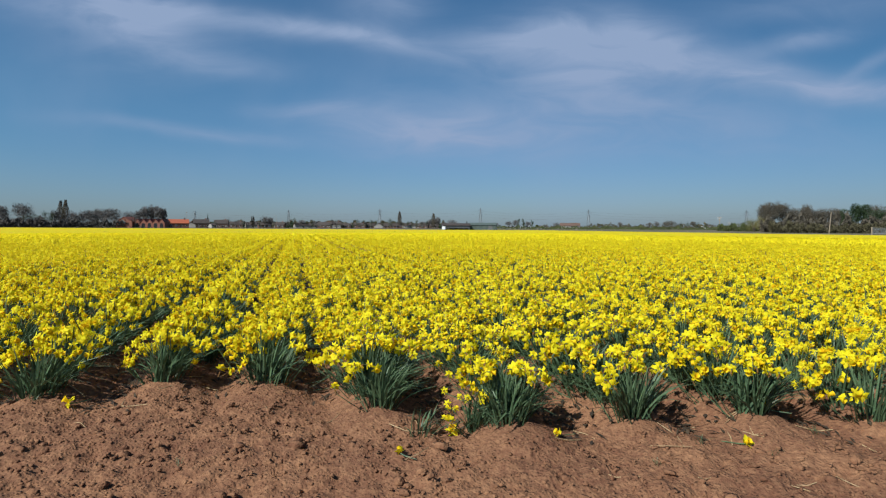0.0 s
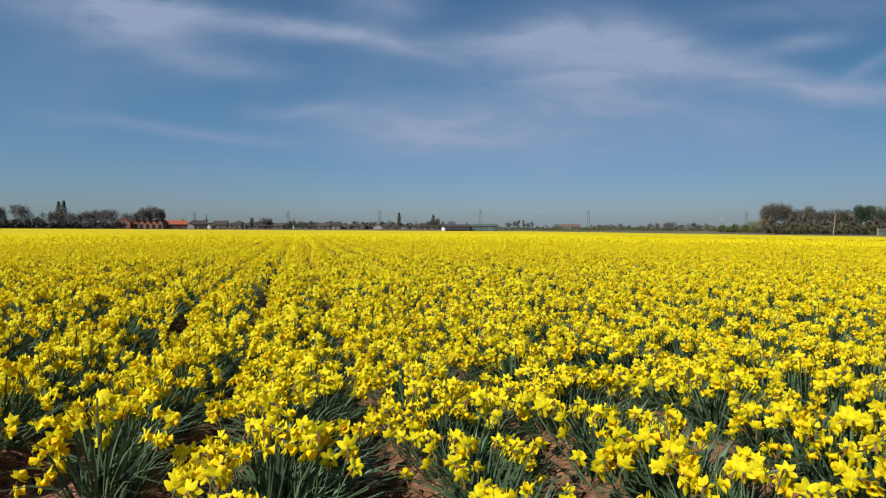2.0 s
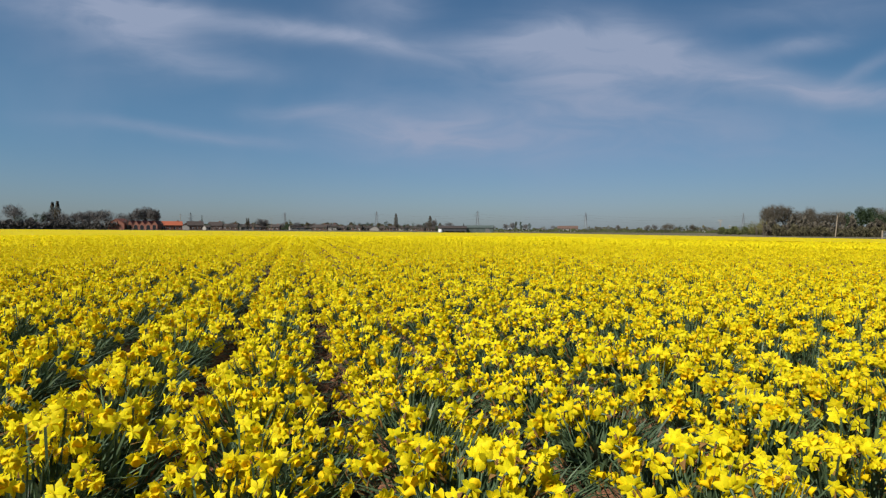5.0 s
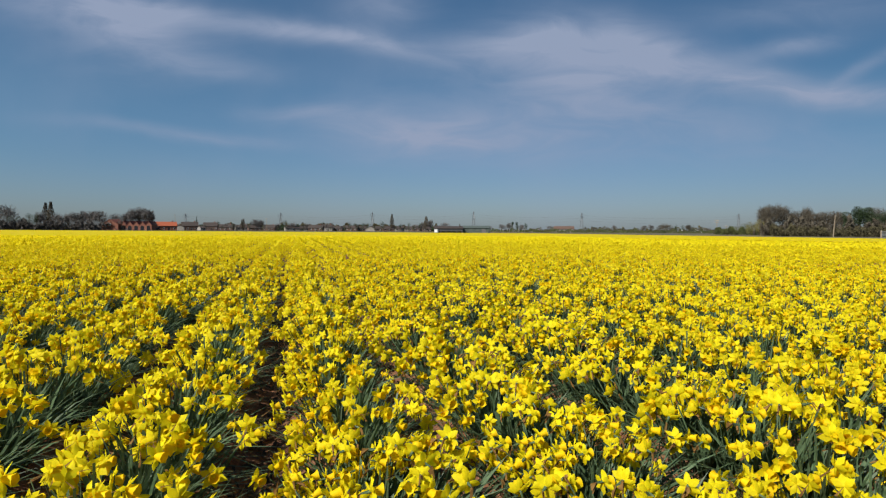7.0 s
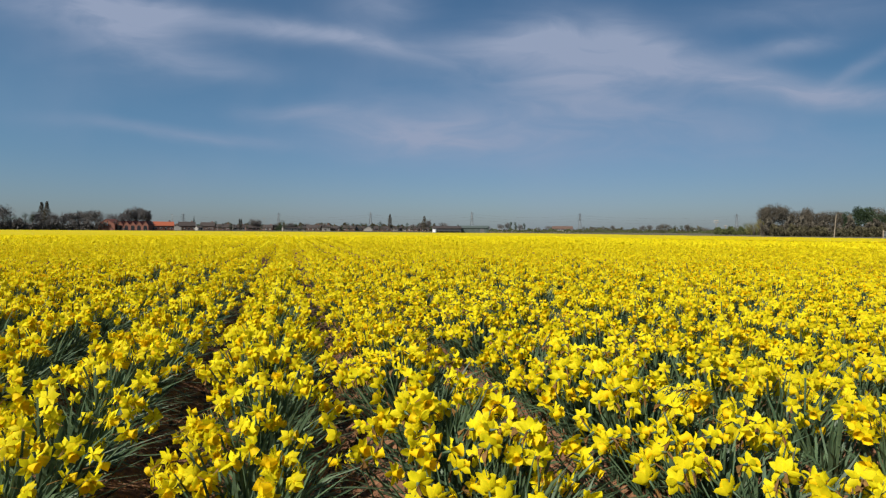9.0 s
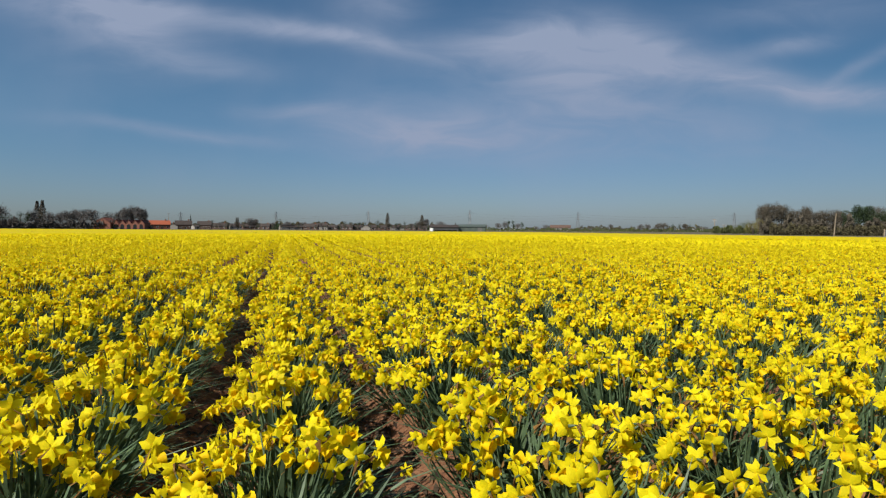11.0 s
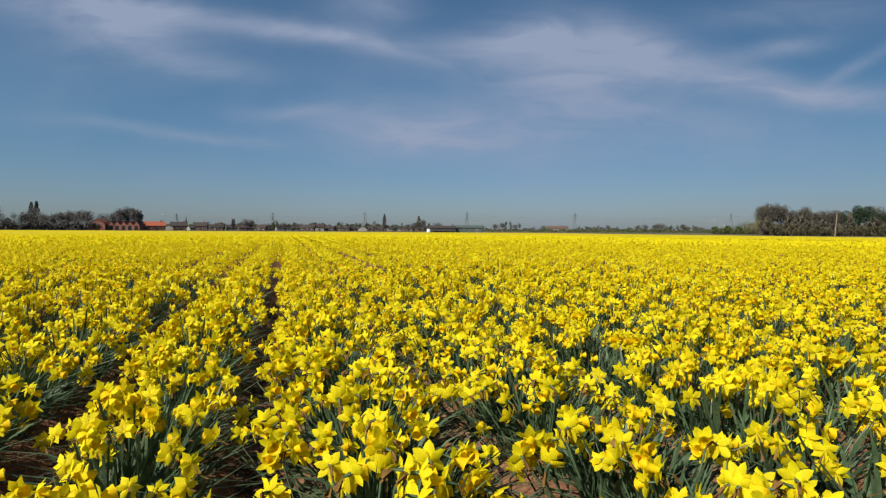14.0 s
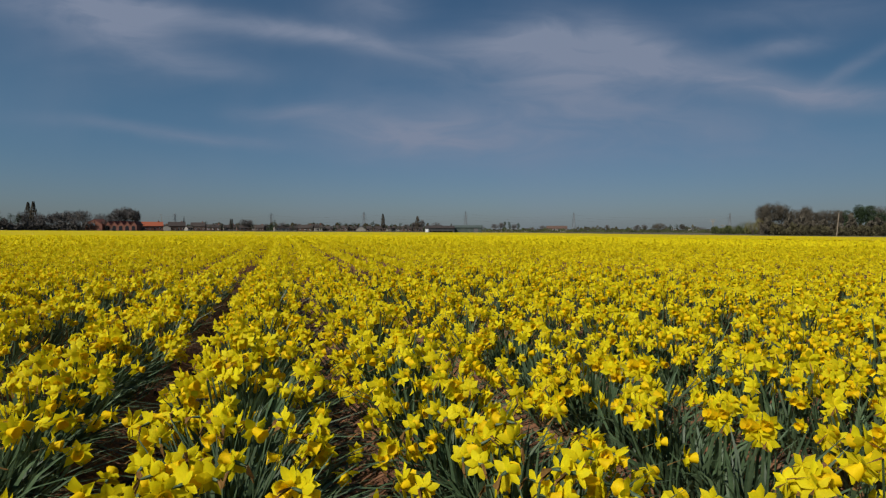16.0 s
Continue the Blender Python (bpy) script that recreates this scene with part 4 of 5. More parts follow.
# ---- buildings ----
def house(width, depth, eaves, ridge, walls, tiles, windows=3, chimney=True, door=True, gable_end=False):
    """A house with gables at its ends: walls, two roof slopes, windows, door, chimney. Its long side faces -y."""
    home = new("house")
    w, d = width / 2, depth / 2
    shell = Shape(walls)
    shell.add([(-w, -d, 0), (w, -d, 0), (w, d, 0), (-w, d, 0), (-w, -d, eaves), (w, -d, eaves), (w, d, eaves), (-w, d, eaves), (-w, 0, ridge), (w, 0, ridge)],
              [(0, 1, 5, 4), (2, 3, 7, 6), (1, 2, 6, 9, 5), (3, 0, 4, 8, 7)])
    part("wall", shell, home)
    for side in (-1, 1):
        slope = Shape(tiles)
        o, t = 0.35, 0.16
        rise = (ridge - eaves) / d
        low = eaves - o * rise
        a = [(-w - o, side * (d + o), low), (w + o, side * (d + o), low), (w + o, 0, ridge), (-w - o, 0, ridge)]
        slope.add(a + [(x, y, z + t) for x, y, z in a], [(0, 1, 2, 3), (4, 5, 6, 7), (0, 1, 5, 4), (1, 2, 6, 5), (2, 3, 7, 6), (3, 0, 4, 7)])
        roof = part("roof", slope, home)
        if chimney and side == 1:
            stack = Shape(BRICK)
            stack.box(w * 0.55, -0.35, ridge - 0.5, w * 0.55 + 0.8, 0.35, ridge + 1.0)
            stack.box(w * 0.55 - 0.06, -0.41, ridge + 1.0, w * 0.55 + 0.86, 0.41, ridge + 1.12)
            part("chimney", stack, roof, "brick chimney stack")
    for i in range(windows):
        x = -w + width * (i + 0.5) / windows
        for z in ([1.0, 3.6] if eaves > 4.4 else [1.0]):
            frame_, pane = Shape(WHITE), Shape(DARK)
            frame_.box(x - 0.65, -d - 0.05, z, x + 0.65, -d + 0.02, z + 1.2)
            pane.box(x - 0.55, -d - 0.07, z + 0.1, x + 0.55, -d - 0.04, z + 1.1)
            part("pane", pane, part("window", frame_, home, "white-framed window"), "dark glass")
    if door:
        leaf = Shape(DARK)
        leaf.box(w * 0.12, -d - 0.06, 0, w * 0.12 + 0.95, -d + 0.02, 2.05)
        part("door", leaf, home, "dark door")
    return home


# bearing, distance, width, depth, eaves, ridge, walls, roof, windows, turn, label
HOUSES = [
    (-10.25, 499, 14.1, 8, 3.6, 6.5, BRICK, PANTILE, 4, 4, "low house with a bright orange pantile roof"),
    (-11.30, 498, 6.1, 8, 3.1, 5.1, BRICK, PANTILE, 2, -5, "small brick outbuilding with an orange roof"),
    (-9.23, 544, 3.9, 8, 2.8, 4.6, RENDERED, SLATE, 2, 80, "pale rendered cottage with a dark roof"),
    (-8.39, 546, 12.7, 8, 3.9, 7.1, DULL_BRICK, SLATE, 4, 3, "brown brick house with a dark tiled roof"),
    (-6.66, 556, 11.1, 8, 3.8, 6.9, DULL_BRICK, SLATE, 4, -6, "brown brick house with a dark tiled roof"),
    (-7.43, 537, 3.9, 8, 2.2, 3.7, RENDERED, SLATE, 2, 20, "pale rendered cottage with a dark roof"),
    (-5.39, 595, 13.0, 8, 3.0, 5.7, DULL_BRICK, SLATE, 3, -11, "brick village house with a dark tiled roof"),
    (-4.06, 600, 11.0, 8, 2.8, 5.3, RENDERED, SLATE, 3, 10, "pale village house with a dark tiled roof"),
    (-2.90, 576, 11.7, 8, 2.7, 5.2, DULL_BRICK, SLATE, 3, 9, "brick village house with a dark tiled roof"),
    (-1.57, 574, 10.7, 8, 2.8, 5.3, DULL_BRICK, SLATE, 3, -13, "brick village house with a dark tiled roof"),
    (0.45, 572, 12.9, 8, 2.5, 4.8, RENDERED, SLATE, 3, 14, "pale village house with a dark tiled roof"),
    (1.66, 581, 11.0, 8, 2.3, 4.4, RENDERED, SLATE, 3, 13, "pale village house with a dark tiled roof"),
    (2.66, 561, 12.8, 8, 2.8, 5.4, DULL_BRICK, SLATE, 3, -10, "brick village house with a dark tiled roof"),
    (3.68, 572, 9.8, 8, 3.2, 6.1, RENDERED, SLATE, 3, -3, "pale village house with a dark tiled roof"),
    (4.64, 577, 9.9, 8, 2.3, 4.5, DULL_BRICK, SLATE, 3, -9, "brick village house with a dark tiled roof"),
    (6.00, 570, 12.0, 8, 2.7, 5.1, DULL_BRICK, SLATE, 3, -14, "brick village house with a dark tiled roof"),
    (6.98, 574, 9.9, 8, 2.4, 4.6, DULL_BRICK, SLATE, 3, 10, "brick village house with a dark tiled roof"),
    (8.34, 568, 8.7, 8, 2.4, 4.6, DULL_BRICK, SLATE, 3, 5, "brick village house with a dark tiled roof"),
    (9.50, 564, 10.9, 8, 2.4, 4.6, DULL_BRICK, SLATE, 3, 8, "brick village house with a dark tiled roof"),
    (10.76, 574, 12.2, 8, 2.5, 4.8, RENDERED, SLATE, 3, 7, "pale village house with a dark tiled roof"),
    (12.09, 561, 10.8, 8, 2.4, 4.7, DULL_BRICK, SLATE, 3, -11, "brick village house with a dark tiled roof"),
    (13.19, 551, 7.5, 8, 2.2, 4.2, DULL_BRICK, SLATE, 3, 9, "brick village house with a dark tiled roof"),
    (7.79, 528, 5.6, 8, 2.2, 4.4, RENDERED, SLATE, 2, 85, "small white gabled house among trees"),
    (-20.14, 520, 10.8, 7, 2.0, 3.4, WHITE, GREY_TIN, 3, 0, "long low white building with a pale roof"),
    (-18.91, 515, 6.7, 7, 1.6, 2.6, RENDERED, SLATE, 3, 6, "low pale bungalow behind trees"),
    (-17.81, 509, 5.0, 7, 1.3, 2.2, RENDERED, GREY_TIN, 2, 6, "low pale bungalow behind trees"),
    (26.30, 440, 14.0, 7, 2.6, 4.4, RENDERED, DULL_BRICK, 4, 0, "long low pale building with a brown roof"),
    (20.75, 403, 7.0, 7, 1.0, 1.6, RENDERED, SLATE, 3, 0, "long low pale building with a dark roof"),
    (22.11, 409, 8.6, 7, 0.8, 1.3, RENDERED, GREY_TIN, 3, 0, "long low pale building with a dark roof"),
    (23.62, 426, 6.5, 7, 1.5, 2.5, RENDERED, SLATE, 3, 0, "long low pale building with a dark roof"),
]
for azimuth, distance, width, depth, eaves, ridge, walls, tiles, windows, turn, label in HOUSES:
    stand(house(width, depth, eaves, ridge, walls, tiles, windows, eaves > 2.6 and width < 20), azimuth, distance, label, "house", "houses along the horizon", turn)


def brick_barn():
    """A brick barn: a wide gabled wing, then five narrow gabled bays, each with a dark archway."""
    barn = new("brick_barn")
    cross = Shape(BRICK)
    cross.add([(-15, -7, 0), (-4, -7, 0), (-4, 6, 0), (-15, 6, 0), (-15, -7, 4.2), (-4, -7, 4.2), (-4, 6, 4.2), (-15, 6, 4.2), (-9.5, -7, 7.6), (-9.5, 6, 7.6)],
              [(0, 1, 5, 8, 4), (1, 2, 6, 5), (2, 3, 7, 9, 6), (3, 0, 4, 7)])
    part("cross_wing", cross, barn)
    spans = [(-15.0, -4.0, -7.0, 4.2, 7.6)]
    for i in range(5):
        x0, x1 = -3.9 + 4.2 * i, -3.9 + 4.2 * (i + 1)
        middle = (x0 + x1) / 2
        bay, arch = Shape(BRICK), Shape(DARK)
        bay.add([(x0, -4, 0), (x1, -4, 0), (x1, 5, 0), (x0, 5, 0), (x0, -4, 3.7), (x1, -4, 3.7), (x1, 5, 3.7), (x0, 5, 3.7), (middle, -4, 6.3), (middle, 5, 6.3)],
                [(0, 1, 5, 8, 4), (1, 2, 6, 5), (2, 3, 7, 9, 6), (3, 0, 4, 7)])
        part("bay", bay, barn)
        spans.append((x0, x1, -4.0, 3.7, 6.3))
        # The archway is a near-black slab; the shade inside is put into its colour.
        v = [(middle + 1.2 * math.cos(a), -4.06, 2.2 + 1.2 * math.sin(a)) for a in [math.pi * k / 8 for k in range(9)]] + [(middle - 1.2, -4.06, 0), (middle + 1.2, -4.06, 0)]
        v += [(p[0], -3.98, p[2]) for p in v]
        arch.add(v, [tuple(range(11)), tuple(range(21, 10, -1))] + [(k, (k + 1) % 11, 11 + (k + 1) % 11, 11 + k) for k in range(11)])
        part("archway", arch, barn, "dark arched opening")
    for x0, x1, front_y, eaves, ridge in spans:
        middle = (x0 + x1) / 2
        for x in (x0, x1):
            slope = Shape(RED_TILE)
            a = [(x, front_y - 0.3, eaves), (middle, front_y - 0.3, ridge), (middle, 6.2, ridge), (x, 6.2, eaves)]
            slope.add(a + [(px, py, pz + 0.2) for px, py, pz in a], [(0, 1, 2, 3), (4, 5, 6, 7), (0, 1, 5, 4), (1, 2, 6, 5), (2, 3, 7, 6), (3, 0, 4, 7)])
            part("roof", slope, barn, "weathered red tile roof slope")
    hatch = Shape(WHITE)
    hatch.box(-10.3, -7.08, 3.2, -8.7, -6.98, 4.8)
    part("hatch", hatch, barn, "pale loft hatch")
    return barn


stand(brick_barn(), *(-13.12, 470), "red brick barn with arched openings and tiled roof", "barn", turn=-24)


def open_barn(width, depth, eaves, ridge):
    """A dark farm barn, open along the front between posts."""
    barn = new("farm_barn")
    w, d = width / 2, depth / 2
    shell = Shape(GREY_TIN)
    shell.box(-w, d - 0.15, 0, w, d, eaves)
    shell.box(-w, -d, 0, -w + 0.15, d - 0.15, eaves)
    shell.box(w - 0.15, -d, 0, w, d - 0.15, eaves)
    part("wall", shell, barn)
    front = Shape(GREY_TIN)
    front.box(-w + 0.15, -d, eaves - 1.0, w - 0.15, -d + 0.12, eaves)
    part("fascia", front, barn)
    for i in range(6):
        post = Shape(STEEL)
        x = -w + 0.3 + (width - 0.6) * i / 5
        post.box(x - 0.12, -d + 0.14, 0, x + 0.12, -d + 0.38, eaves - 0.02)
        part("post", post, barn, "steel post")
    for side in (-1, 1):
        slope = Shape(SLATE)
        a = [(-w - 0.3, side * (d + 0.4), eaves), (w + 0.3, side * (d + 0.4), eaves), (w + 0.3, 0, ridge), (-w - 0.3, 0, ridge)]
        slope.add(a + [(x, y, z + 0.15) for x, y, z in a], [(0, 1, 2, 3), (4, 5, 6, 7), (0, 1, 5, 4), (1, 2, 6, 5), (2, 3, 7, 6), (3, 0, 4, 7)])
        part("roof", slope, barn, "dark sheet roof slope")
    return barn


def steel_shed(width, depth, eaves, ridge):
    """A closed shed of ribbed green sheets with a low roof and a big sliding door."""
    shed = new("steel_shed")
    w, d = width / 2, depth / 2
    shell = Shape(GREEN_TIN)
    shell.add([(-w, -d, 0), (w, -d, 0), (w, d, 0), (-w, d, 0), (-w, -d, eaves), (w, -d, eaves), (w, d, eaves), (-w, d, eaves), (-w, 0, ridge), (w, 0, ridge)],
              [(0, 1, 5, 4), (2, 3, 7, 6), (1, 2, 6, 9, 5), (3, 0, 4, 8, 7)])
    part("wall", shell, shed)
    for i in range(24):
        rib = Shape(GREEN_TIN)
        x = -w + width * (i + 0.5) / 24
        rib.box(x - 0.06, -d - 0.05, 0.05, x + 0.06, -d + 0.01, eaves - 0.05)
        part("rib", rib, shed)
    for side in (-1, 1):
        slope = Shape(GREEN_TIN)
        a = [(-w - 0.2, side * (d + 0.3), eaves), (w + 0.2, side * (d + 0.3), eaves), (w + 0.2, 0, ridge), (-w - 0.2, 0, ridge)]
        slope.add(a + [(x, y, z + 0.12) for x, y, z in a], [(0, 1, 2, 3), (4, 5, 6, 7), (0, 1, 5, 4), (1, 2, 6, 5), (2, 3, 7, 6), (3, 0, 4, 7)])
        part("roof", slope, shed)
    door = Shape(GREY_TIN)
    door.box(w * 0.45, -d - 0.12, 0, w * 0.75, -d - 0.06, eaves * 0.85)
    part("sliding_door", door, shed, "grey sliding door")
    return shed


stand(open_barn(12.2, 9, 1.9, 2.9), *(15.30, 268), "dark open-fronted farm barn behind the flowers", "barn", turn=4)
stand(steel_shed(12.6, 10, 2.2, 3.2), *(17.95, 273), "low grey-green corrugated steel shed", "shed", turn=-3)


def white_van():
    """A white van seen from afar: body, cab, windscreen, wheels."""
    van = new("white_van")
    body = Shape(WHITE)
    body.add([(-2.6, -0.95, 0.35), (2.5, -0.95, 0.35), (2.5, 0.95, 0.35), (-2.6, 0.95, 0.35), (-2.6, -0.9, 2.2), (1.1, -0.9, 2.2), (1.1, 0.9, 2.2), (-2.6, 0.9, 2.2), (1.9, -0.92, 1.25), (1.9, 0.92, 1.25), (2.5, -0.93, 1.05), (2.5, 0.93, 1.05)],
             [(0, 1, 10, 8, 5, 4), (3, 7, 6, 9, 11, 2), (0, 4, 7, 3), (4, 5, 6, 7), (5, 8, 9, 6), (8, 10, 11, 9), (10, 1, 2, 11), (0, 3, 2, 1)])
    part("body", body, van)
    for y in (-0.955, 0.925):
        pane = Shape(DARK)
        pane.box(0.45, y, 1.3, 1.35, y + 0.03, 1.9)
        part("window", pane, van, "dark cab window")
    for x in (-1.7, 1.6):
        for y in (-0.95, 0.75):
            tyre, rim = Shape(RUBBER), Shape(STEEL)
            tyre.tube([(x, y, 0.34), (x, y + 0.2, 0.34)], [0.34, 0.34], 14)
            rim.tube([(x, y - 0.01, 0.34), (x, y + 0.21, 0.34)], [0.2, 0.2], 10)
            part("rim", rim, part("wheel", tyre, van))
    return van


stand(white_van(), *(14.19, 255), "white van parked beside the barn", "van", turn=82, size=0.72)


def caravan(length=5.5):
    """A pale touring caravan."""
    body_ = new("caravan")
    shell = Shape(WHITE)
    h = length / 2
    side = [(-h, 0.45), (h - 0.2, 0.45), (h, 1.2), (h - 0.35, 2.5), (-h + 0.3, 2.6), (-h - 0.05, 1.4)]
    v = [(x, y, z) for y in (-1.1, 1.1) for x, z in side]
    shell.add(v, [tuple(range(6)), tuple(range(11, 5, -1))] + [(i, (i + 1) % 6, 6 + (i + 1) % 6, 6 + i) for i in range(6)])
    part("body", shell, body_)
    for x in (-h * 0.5, h * 0.45):
        pane = Shape(DARK)
        pane.box(x - 0.5, -1.13, 1.4, x + 0.5, -1.09, 2.0)
        part("window", pane, body_, "dark window")
    for y in (-1.05, 0.85):
        wheel = Shape(RUBBER)
        wheel.tube([(0, y, 0.32), (0, y + 0.2, 0.32)], [0.32, 0.32], 12)
        part("wheel", wheel, body_)
    leg = Shape(STEEL)
    leg.tube([(h + 0.9, 0, 0.0), (h + 0.9, 0, 0.45), (h - 0.2, 0, 0.5)], [0.05, 0.05, 0.05], 5)
    part("drawbar", leg, body_, "steel drawbar")
    return body_


for azimuth, distance, length, turn in [(36.78, 564) + (5.0, 10), (38.13, 591) + (6.5, -15), (38.69, 599) + (6.5, 5)]:
    stand(caravan(length), azimuth, distance, "pale caravan parked by the hedge", "caravan", "caravans by the hedge", turn)


# ---- pylons and poles ----
def pylon(height):
    """A lattice tower with three pairs of arms."""
    tower = new("pylon")
    half = lambda z: 3.6 * (1 - z / height) ** 1.25 * (height / 40) + 0.55
    levels = [0, 0.16, 0.30, 0.42, 0.52, 0.61, 0.70, 0.79, 0.88, 0.96]
    for sx, sy in ((-1, -1), (1, -1), (1, 1), (-1, 1)):
        leg = Shape(STEEL)
        leg.tube([(sx * half(s * height), sy * half(s * height), s * height) for s in levels] + [(0, 0, height)], [0.34] * 10 + [0.15], 4)
        part("leg", leg, tower)
    for a, b in zip(levels, levels[1:]):
        brace = Shape(STEEL)
        za, zb = a * height, b * height
        ha, hb = half(za), half(zb)
        for sx, sy, tx, ty in ((-1, -1, 1, -1), (1, -1, 1, 1), (1, 1, -1, 1), (-1, 1, -1, -1)):
            brace.tube([(sx * ha, sy * ha, za), (tx * hb, ty * hb, zb)], [0.14, 0.14], 3)
            brace.tube([(tx * ha, ty * ha, za), (sx * hb, sy * hb, zb)], [0.14, 0.14], 3)
        part("brace", brace, tower)
    for s, reach in ((0.62, 5.5), (0.76, 7.0), (0.89, 5.0)):
        for side in (-1, 1):
            arm = Shape(STEEL)
            tip = (side * reach, 0, s * height)
            for y in (-1, 1):
                arm.tube([(side * half(s * height), y * half(s * height), s * height), tip], [0.2, 0.12], 3)
            arm.tube([(side * 0.5, 0, s * height + 2.0), tip], [0.16, 0.12], 3)
            arm.tube([tip, (tip[0], 0, tip[2] - 2.2)], [0.12, 0.12], 3)
            part("arm", arm, tower)
    return tower


PYLONS = [(-16.19, 1737, 39.5), (-8.90, 1629, 41.8), (-0.70, 1551, 44.1), (7.90, 1509, 47.8), (17.73, 1503, 50.2), (28.03, 1546, 48.2), (41.46, 1689, 48.2), (54.96, 1984, 48.6)]
for azimuth, distance, height in PYLONS:
    stand(pylon(height), azimuth, distance, "grey steel lattice electricity pylon far off", "pylon", "power line", turn=12)
for side, s in ((-5.5, 0.62), (5.5, 0.62), (-7.0, 0.76), (7.0, 0.76), (-5.0, 0.89), (5.0, 0.89)):
    line = Shape(CABLE)
    points = []
    for (a0, d0, h0), (a1, d1, h1) in zip(PYLONS, PYLONS[1:]):
        p, q = spot(a0, d0), spot(a1, d1)
        for i in range(10):
            u = i / 10
            points.append((p.x + (q.x - p.x) * u, p.y + (q.y - p.y) * u + side, (h0 + (h1 - h0) * u) * s - 2.2 - 7.0 * 4 * u * (1 - u)))
    line.tube(points, [0.06] * len(points), 3)
    tagged(new("power_line", line.mesh("power_line")), "thin sagging overhead power cable between pylons", "cable", "power line")


def wooden_pole(height, lean=0.0, arms=1):
    """A telegraph pole with a crossarm and insulators."""
    pole = new("utility_pole")
    shaft = Shape(POLE_WOOD)
    shaft.tube([(0, 0, -0.2), (lean * 0.5, 0, height * 0.5), (lean, 0, height)], [0.13, 0.115, 0.09], 8)
    part("shaft", shaft, pole)
    for i in range(arms):
        bar = Shape(POLE_WOOD)
        z = height - 0.4 - 0.7 * i
        bar.box(lean - 0.9, -0.06, z, lean + 0.9, 0.06, z + 0.12)
        arm = part("crossarm", bar, pole)
        for x in (-0.8, -0.3, 0.3, 0.8):
            knob = Shape(WHITE)
            knob.tube([(lean + x, 0, z + 0.12), (lean + x, 0, z + 0.3)], [0.05, 0.03], 6)
            part("insulator", knob, arm)
    return pole


for azimuth, distance, height, lean, arms in [(47.50, 180) + (5.5, 0.35, 0), (39.37, 282) + (6.2, 0.0, 2), (40.13, 292) + (3.9, 0.0, 1), (-1.83, 541) + (11.1, 0, 1), (-9.56, 513) + (12.6, 0, 1)]:
    stand(wooden_pole(height, lean, arms), azimuth, distance, "weathered wooden utility pole at the field's edge", "pole", "utility poles")


def field_gate(width=3.4):
    """A grey five-barred gate between posts."""
    gate = new("field_gate")
    for x in (-width / 2, width / 2):
        post = Shape(POLE_WOOD)
        post.box(x - 0.1, -0.1, -0.1, x + 0.1, 0.1, 1.6)
        part("post", post, gate)
    for z in (0.25, 0.5, 0.75, 1.0, 1.3):
        bar = Shape(STEEL)
        bar.box(-width / 2 + 0.1, -0.04, z, width / 2 - 0.1, 0.04, z + 0.09)
        part("bar", bar, gate)
    return gate


for azimuth, distance in [(51.01, 148), (51.99, 142)]:
    stand(field_gate(3.6), azimuth, distance, "grey barred field gate before the wood", "gate", "field gates")


# ---- on the bare headland ----
def fallen_flower(n):
    r = np.random.default_rng(n)
    thing = new("fallen_flower")
    centre = np.array([0, 0, 0.030])
    v, f, m = bloom(r, centre, 0.0, 40.0, 3)
    part("petals", big_mesh("petals", v, f, m, FLOWER_MATERIALS), thing)
    v, f, m = trumpet(r, centre, 0.0, 40.0, 3)
    part("trumpet", big_mesh("trumpet", v, f, m, FLOWER_MATERIALS), thing, "deeper yellow trumpet")
    stem = Shape(LEAF)
    stem.tube([(0, 0, 0.02), (0.01, -0.04, 0.012), (0.05, -0.13, 0.008)], [0.005, 0.004, 0.003], 4)
    part("stalk", stem, thing, "short green stalk")
    return thing


def ground_z(x, y):
    return float(ground_height(np.array([x]), np.array([y]))[0])


for n, (x, y, turn, size) in enumerate([(-1.44, 3.52, 120, 1.15), (0.98, 2.55, 160, 1.2), (0.60, 2.24, 20, 0.8), (1.54, 2.24, 80, 0.85), (2.56, 1.92, 200, 0.95), (2.94, 2.17, 30, 0.95)]):
    flower = fallen_flower(n)
    flower.matrix_basis = Matrix.LocRotScale((x, y, ground_z(x, y)), Euler((0, 0, radians(turn))), (size,) * 3)
    tagged(flower, "picked daffodil head lying on bare soil", "flower", "fallen flowers")

for n, (x, y, size) in enumerate([(0.77, 2.50, 0.62), (-1.66, 3.56, 0.28), (-0.56, 2.44, 0.18), (2.30, 1.98, 0.2), (3.15, 2.0, 0.25), (1.90, 1.80, 0.16), (2.62, 1.78, 0.16)]):
    r = np.random.default_rng(60 + n)
    v, f, m = blades(r, 30 if size > 0.3 else 12, 4, 0.10, (0.24, 0.36), 0.014)
    tuft = new("leaf_tuft", big_mesh("leaf_tuft", v, f, m, FLOWER_MATERIALS))
    tuft.matrix_basis = Matrix.LocRotScale((x, y, ground_z(x, y)), Euler((0, 0, n)), (size,) * 3)
    tagged(tuft, "small tuft of green daffodil leaves on the headland", "plant", "stray tufts")

stray = copy_thing(fine_clumps[3], Matrix())
stray.matrix_basis = Matrix.LocRotScale((1.12, 2.52, ground_z(1.12, 2.52) - 0.01), Euler((0, 0, 0.4)), (0.62,) * 3)
tagged(stray, "small stray daffodil clump in front of the rows")

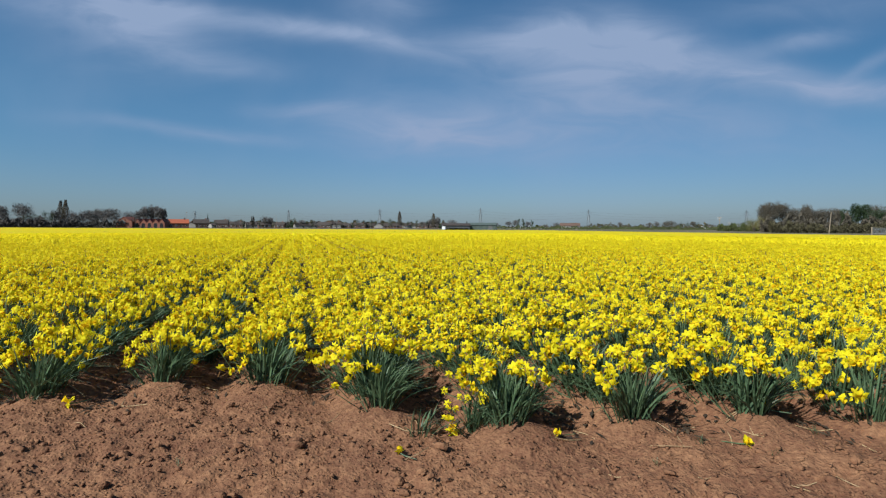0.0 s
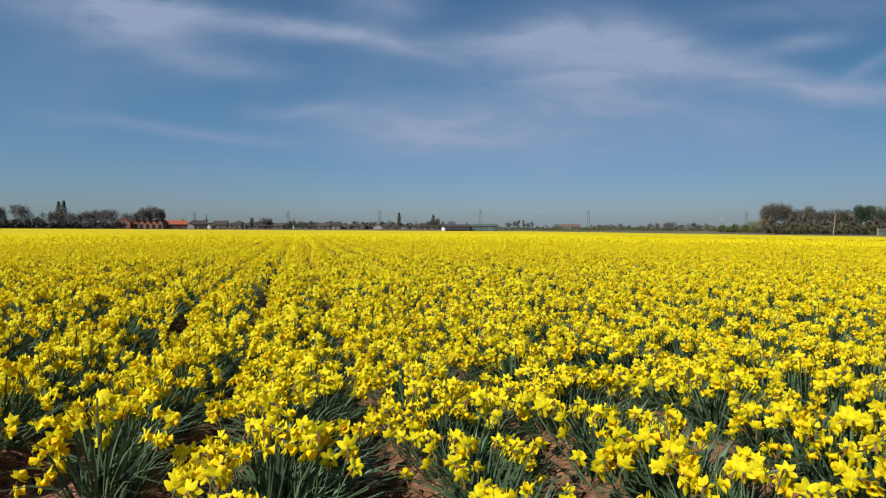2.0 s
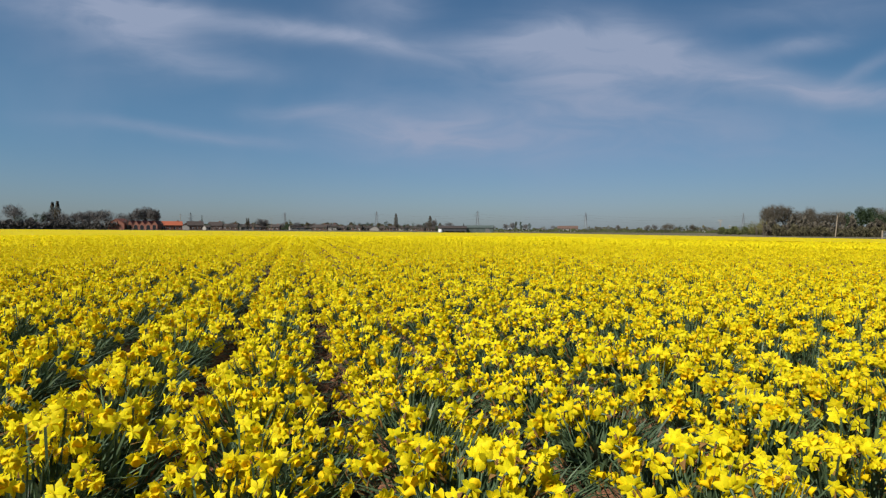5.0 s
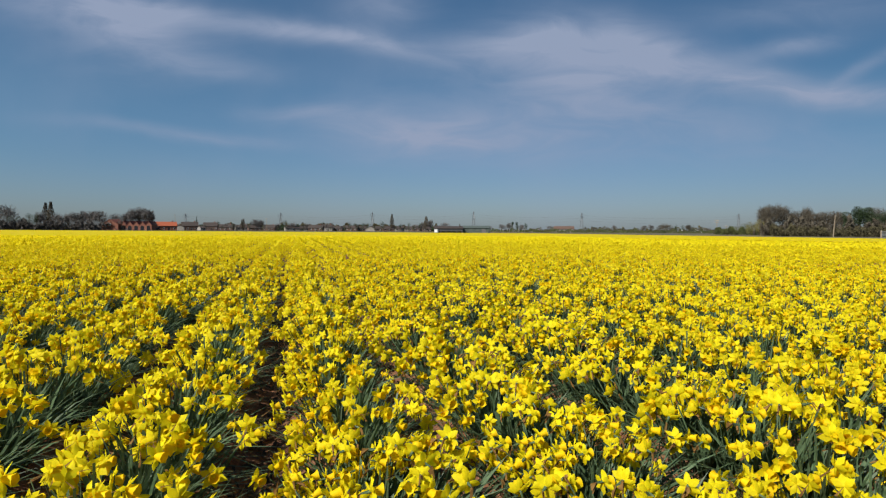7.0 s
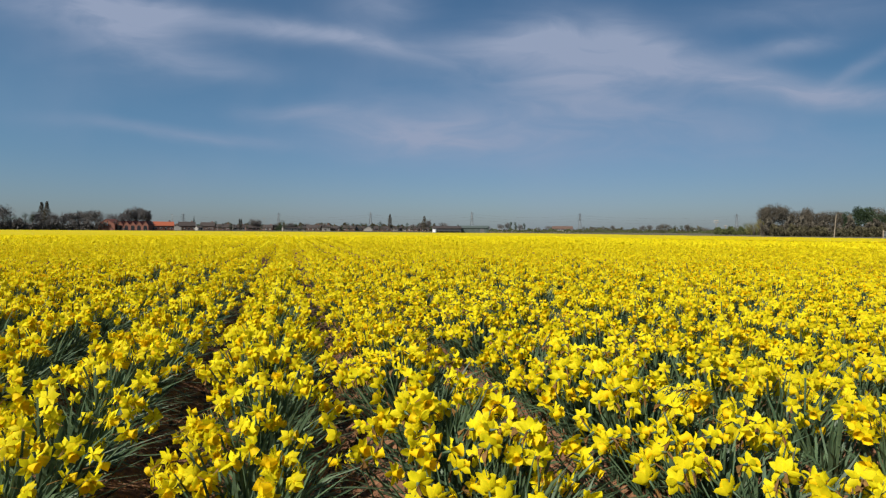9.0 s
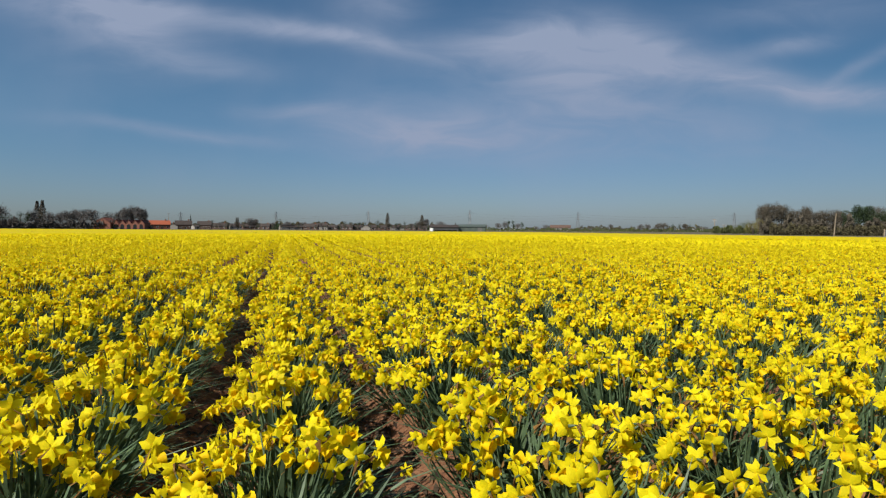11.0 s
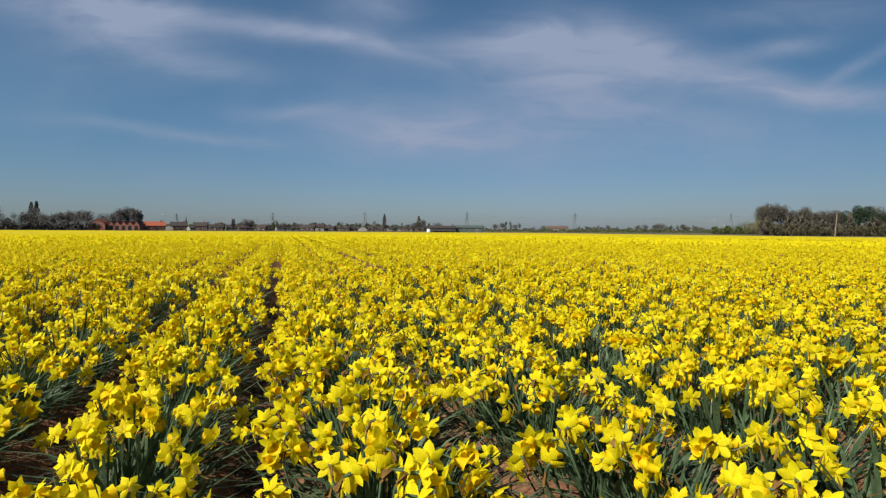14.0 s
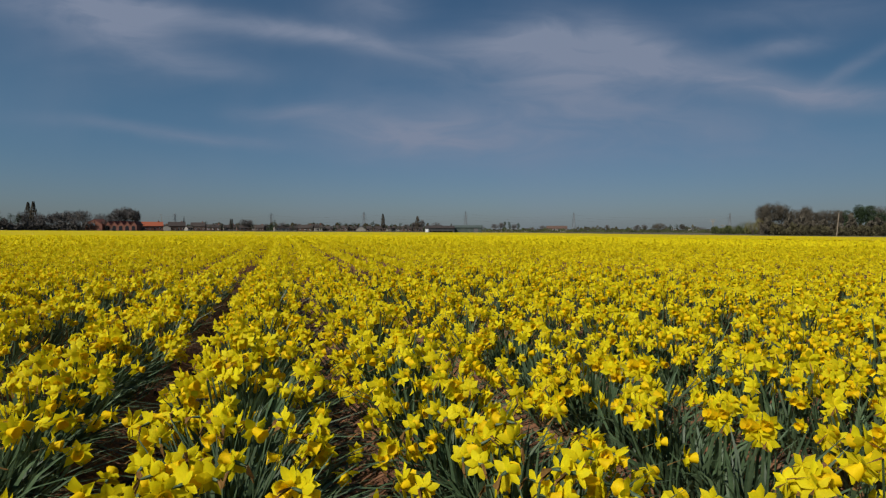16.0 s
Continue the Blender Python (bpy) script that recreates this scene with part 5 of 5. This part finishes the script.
r = np.random.default_rng(77)
for n in range(46):
    x, y = r.uniform(-2.2, 4.0), 0.0
    y = row_start(round((x - PHASE) / SPACING)) + r.uniform(-0.75, 0.3)
    a, length = r.uniform(0, math.tau), r.uniform(0.08, 0.26)
    ends = [(x + math.cos(a + b) * length * u, y + math.sin(a + b) * length * u) for u, b in ((0, 0), (0.5, 0.15), (1.0, r.uniform(-0.3, 0.3)))]
    stem = Shape(STRAW)
    stem.tube([(p, q, ground_z(p, q) + 0.006) for p, q in ends], [0.003, 0.003, 0.0015], 4)
    tagged(new("withered_stalk", stem.mesh("withered_stalk")), "dry pale flower stalk lying on the soil", "stalk", "withered stalks")


def soil_clods():
    """Crumbs and lumps of soil strewn over the headland and the furrows."""
    r = np.random.default_rng(5)
    ico = np.array([(0, 0, 1), (0.894, 0, 0.447), (0.276, 0.851, 0.447), (-0.724, 0.526, 0.447), (-0.724, -0.526, 0.447), (0.276, -0.851, 0.447), (0.724, 0.526, -0.447), (-0.276, 0.851, -0.447), (-0.894, 0, -0.447), (-0.276, -0.851, -0.447), (0.724, -0.526, -0.447), (0, 0, -1)])
    faces = np.array([(0, 1, 2), (0, 2, 3), (0, 3, 4), (0, 4, 5), (0, 5, 1), (1, 6, 2), (2, 7, 3), (3, 8, 4), (4, 9, 5), (5, 10, 1), (6, 7, 2), (7, 8, 3), (8, 9, 4), (9, 10, 5), (10, 6, 1)])
    lumps = [(ico * r.uniform(0.45, 1.6, (12, 1)) * (1.1, 0.9, 0.62), faces, np.zeros(len(faces), int)) for _ in range(12)]
    x, y = r.uniform(-3.4, 5.2, 15000), r.uniform(0.6, 4.3, 15000)
    start = np.vectorize(row_start)(np.round((x - PHASE) / SPACING))
    keep = (y < start - 0.15) | (r.uniform(0, 1, 15000) < 0.12)
    x, y = x[keep], y[keep]
    size = np.minimum(np.exp(r.normal(-4.80, 0.52, len(x))), 0.034)
    z = ground_height(x, y) + size * 0.12
    v, f, m = scattered(lumps, np.stack([x, y, z], -1), r.uniform(0, 6.3, len(x)), size, r.integers(0, 12, len(x)))
    return big_mesh("soil_clods", v, f, m, [SOIL])


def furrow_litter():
    """Rotten leaves and stems matted in the furrows between the ridges; extra dark pieces imitate shade."""
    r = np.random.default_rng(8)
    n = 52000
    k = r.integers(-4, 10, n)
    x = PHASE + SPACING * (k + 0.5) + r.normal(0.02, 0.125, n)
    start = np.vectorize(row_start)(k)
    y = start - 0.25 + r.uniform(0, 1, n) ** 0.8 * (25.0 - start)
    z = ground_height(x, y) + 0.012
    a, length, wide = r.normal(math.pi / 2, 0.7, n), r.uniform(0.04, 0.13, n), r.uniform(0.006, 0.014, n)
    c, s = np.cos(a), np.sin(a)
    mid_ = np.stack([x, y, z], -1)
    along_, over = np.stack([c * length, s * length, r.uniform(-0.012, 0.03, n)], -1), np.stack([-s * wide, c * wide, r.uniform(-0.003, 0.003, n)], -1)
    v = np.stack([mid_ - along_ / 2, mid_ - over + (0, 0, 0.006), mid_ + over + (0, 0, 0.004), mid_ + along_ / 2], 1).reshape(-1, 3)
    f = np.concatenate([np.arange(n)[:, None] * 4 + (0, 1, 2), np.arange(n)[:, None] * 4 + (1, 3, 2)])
    return big_mesh("furrow_litter", v, f, np.zeros(len(f), int), [SHADE_LITTER])


tagged(new("furrow_litter", furrow_litter()), "rotten leaves and stems matted in furrows, darkened to imitate shade", "litter", kind="stuff")
tagged(new("soil_clods", soil_clods()), "loose crumbs and clods of dry brown soil", "soil", kind="stuff")
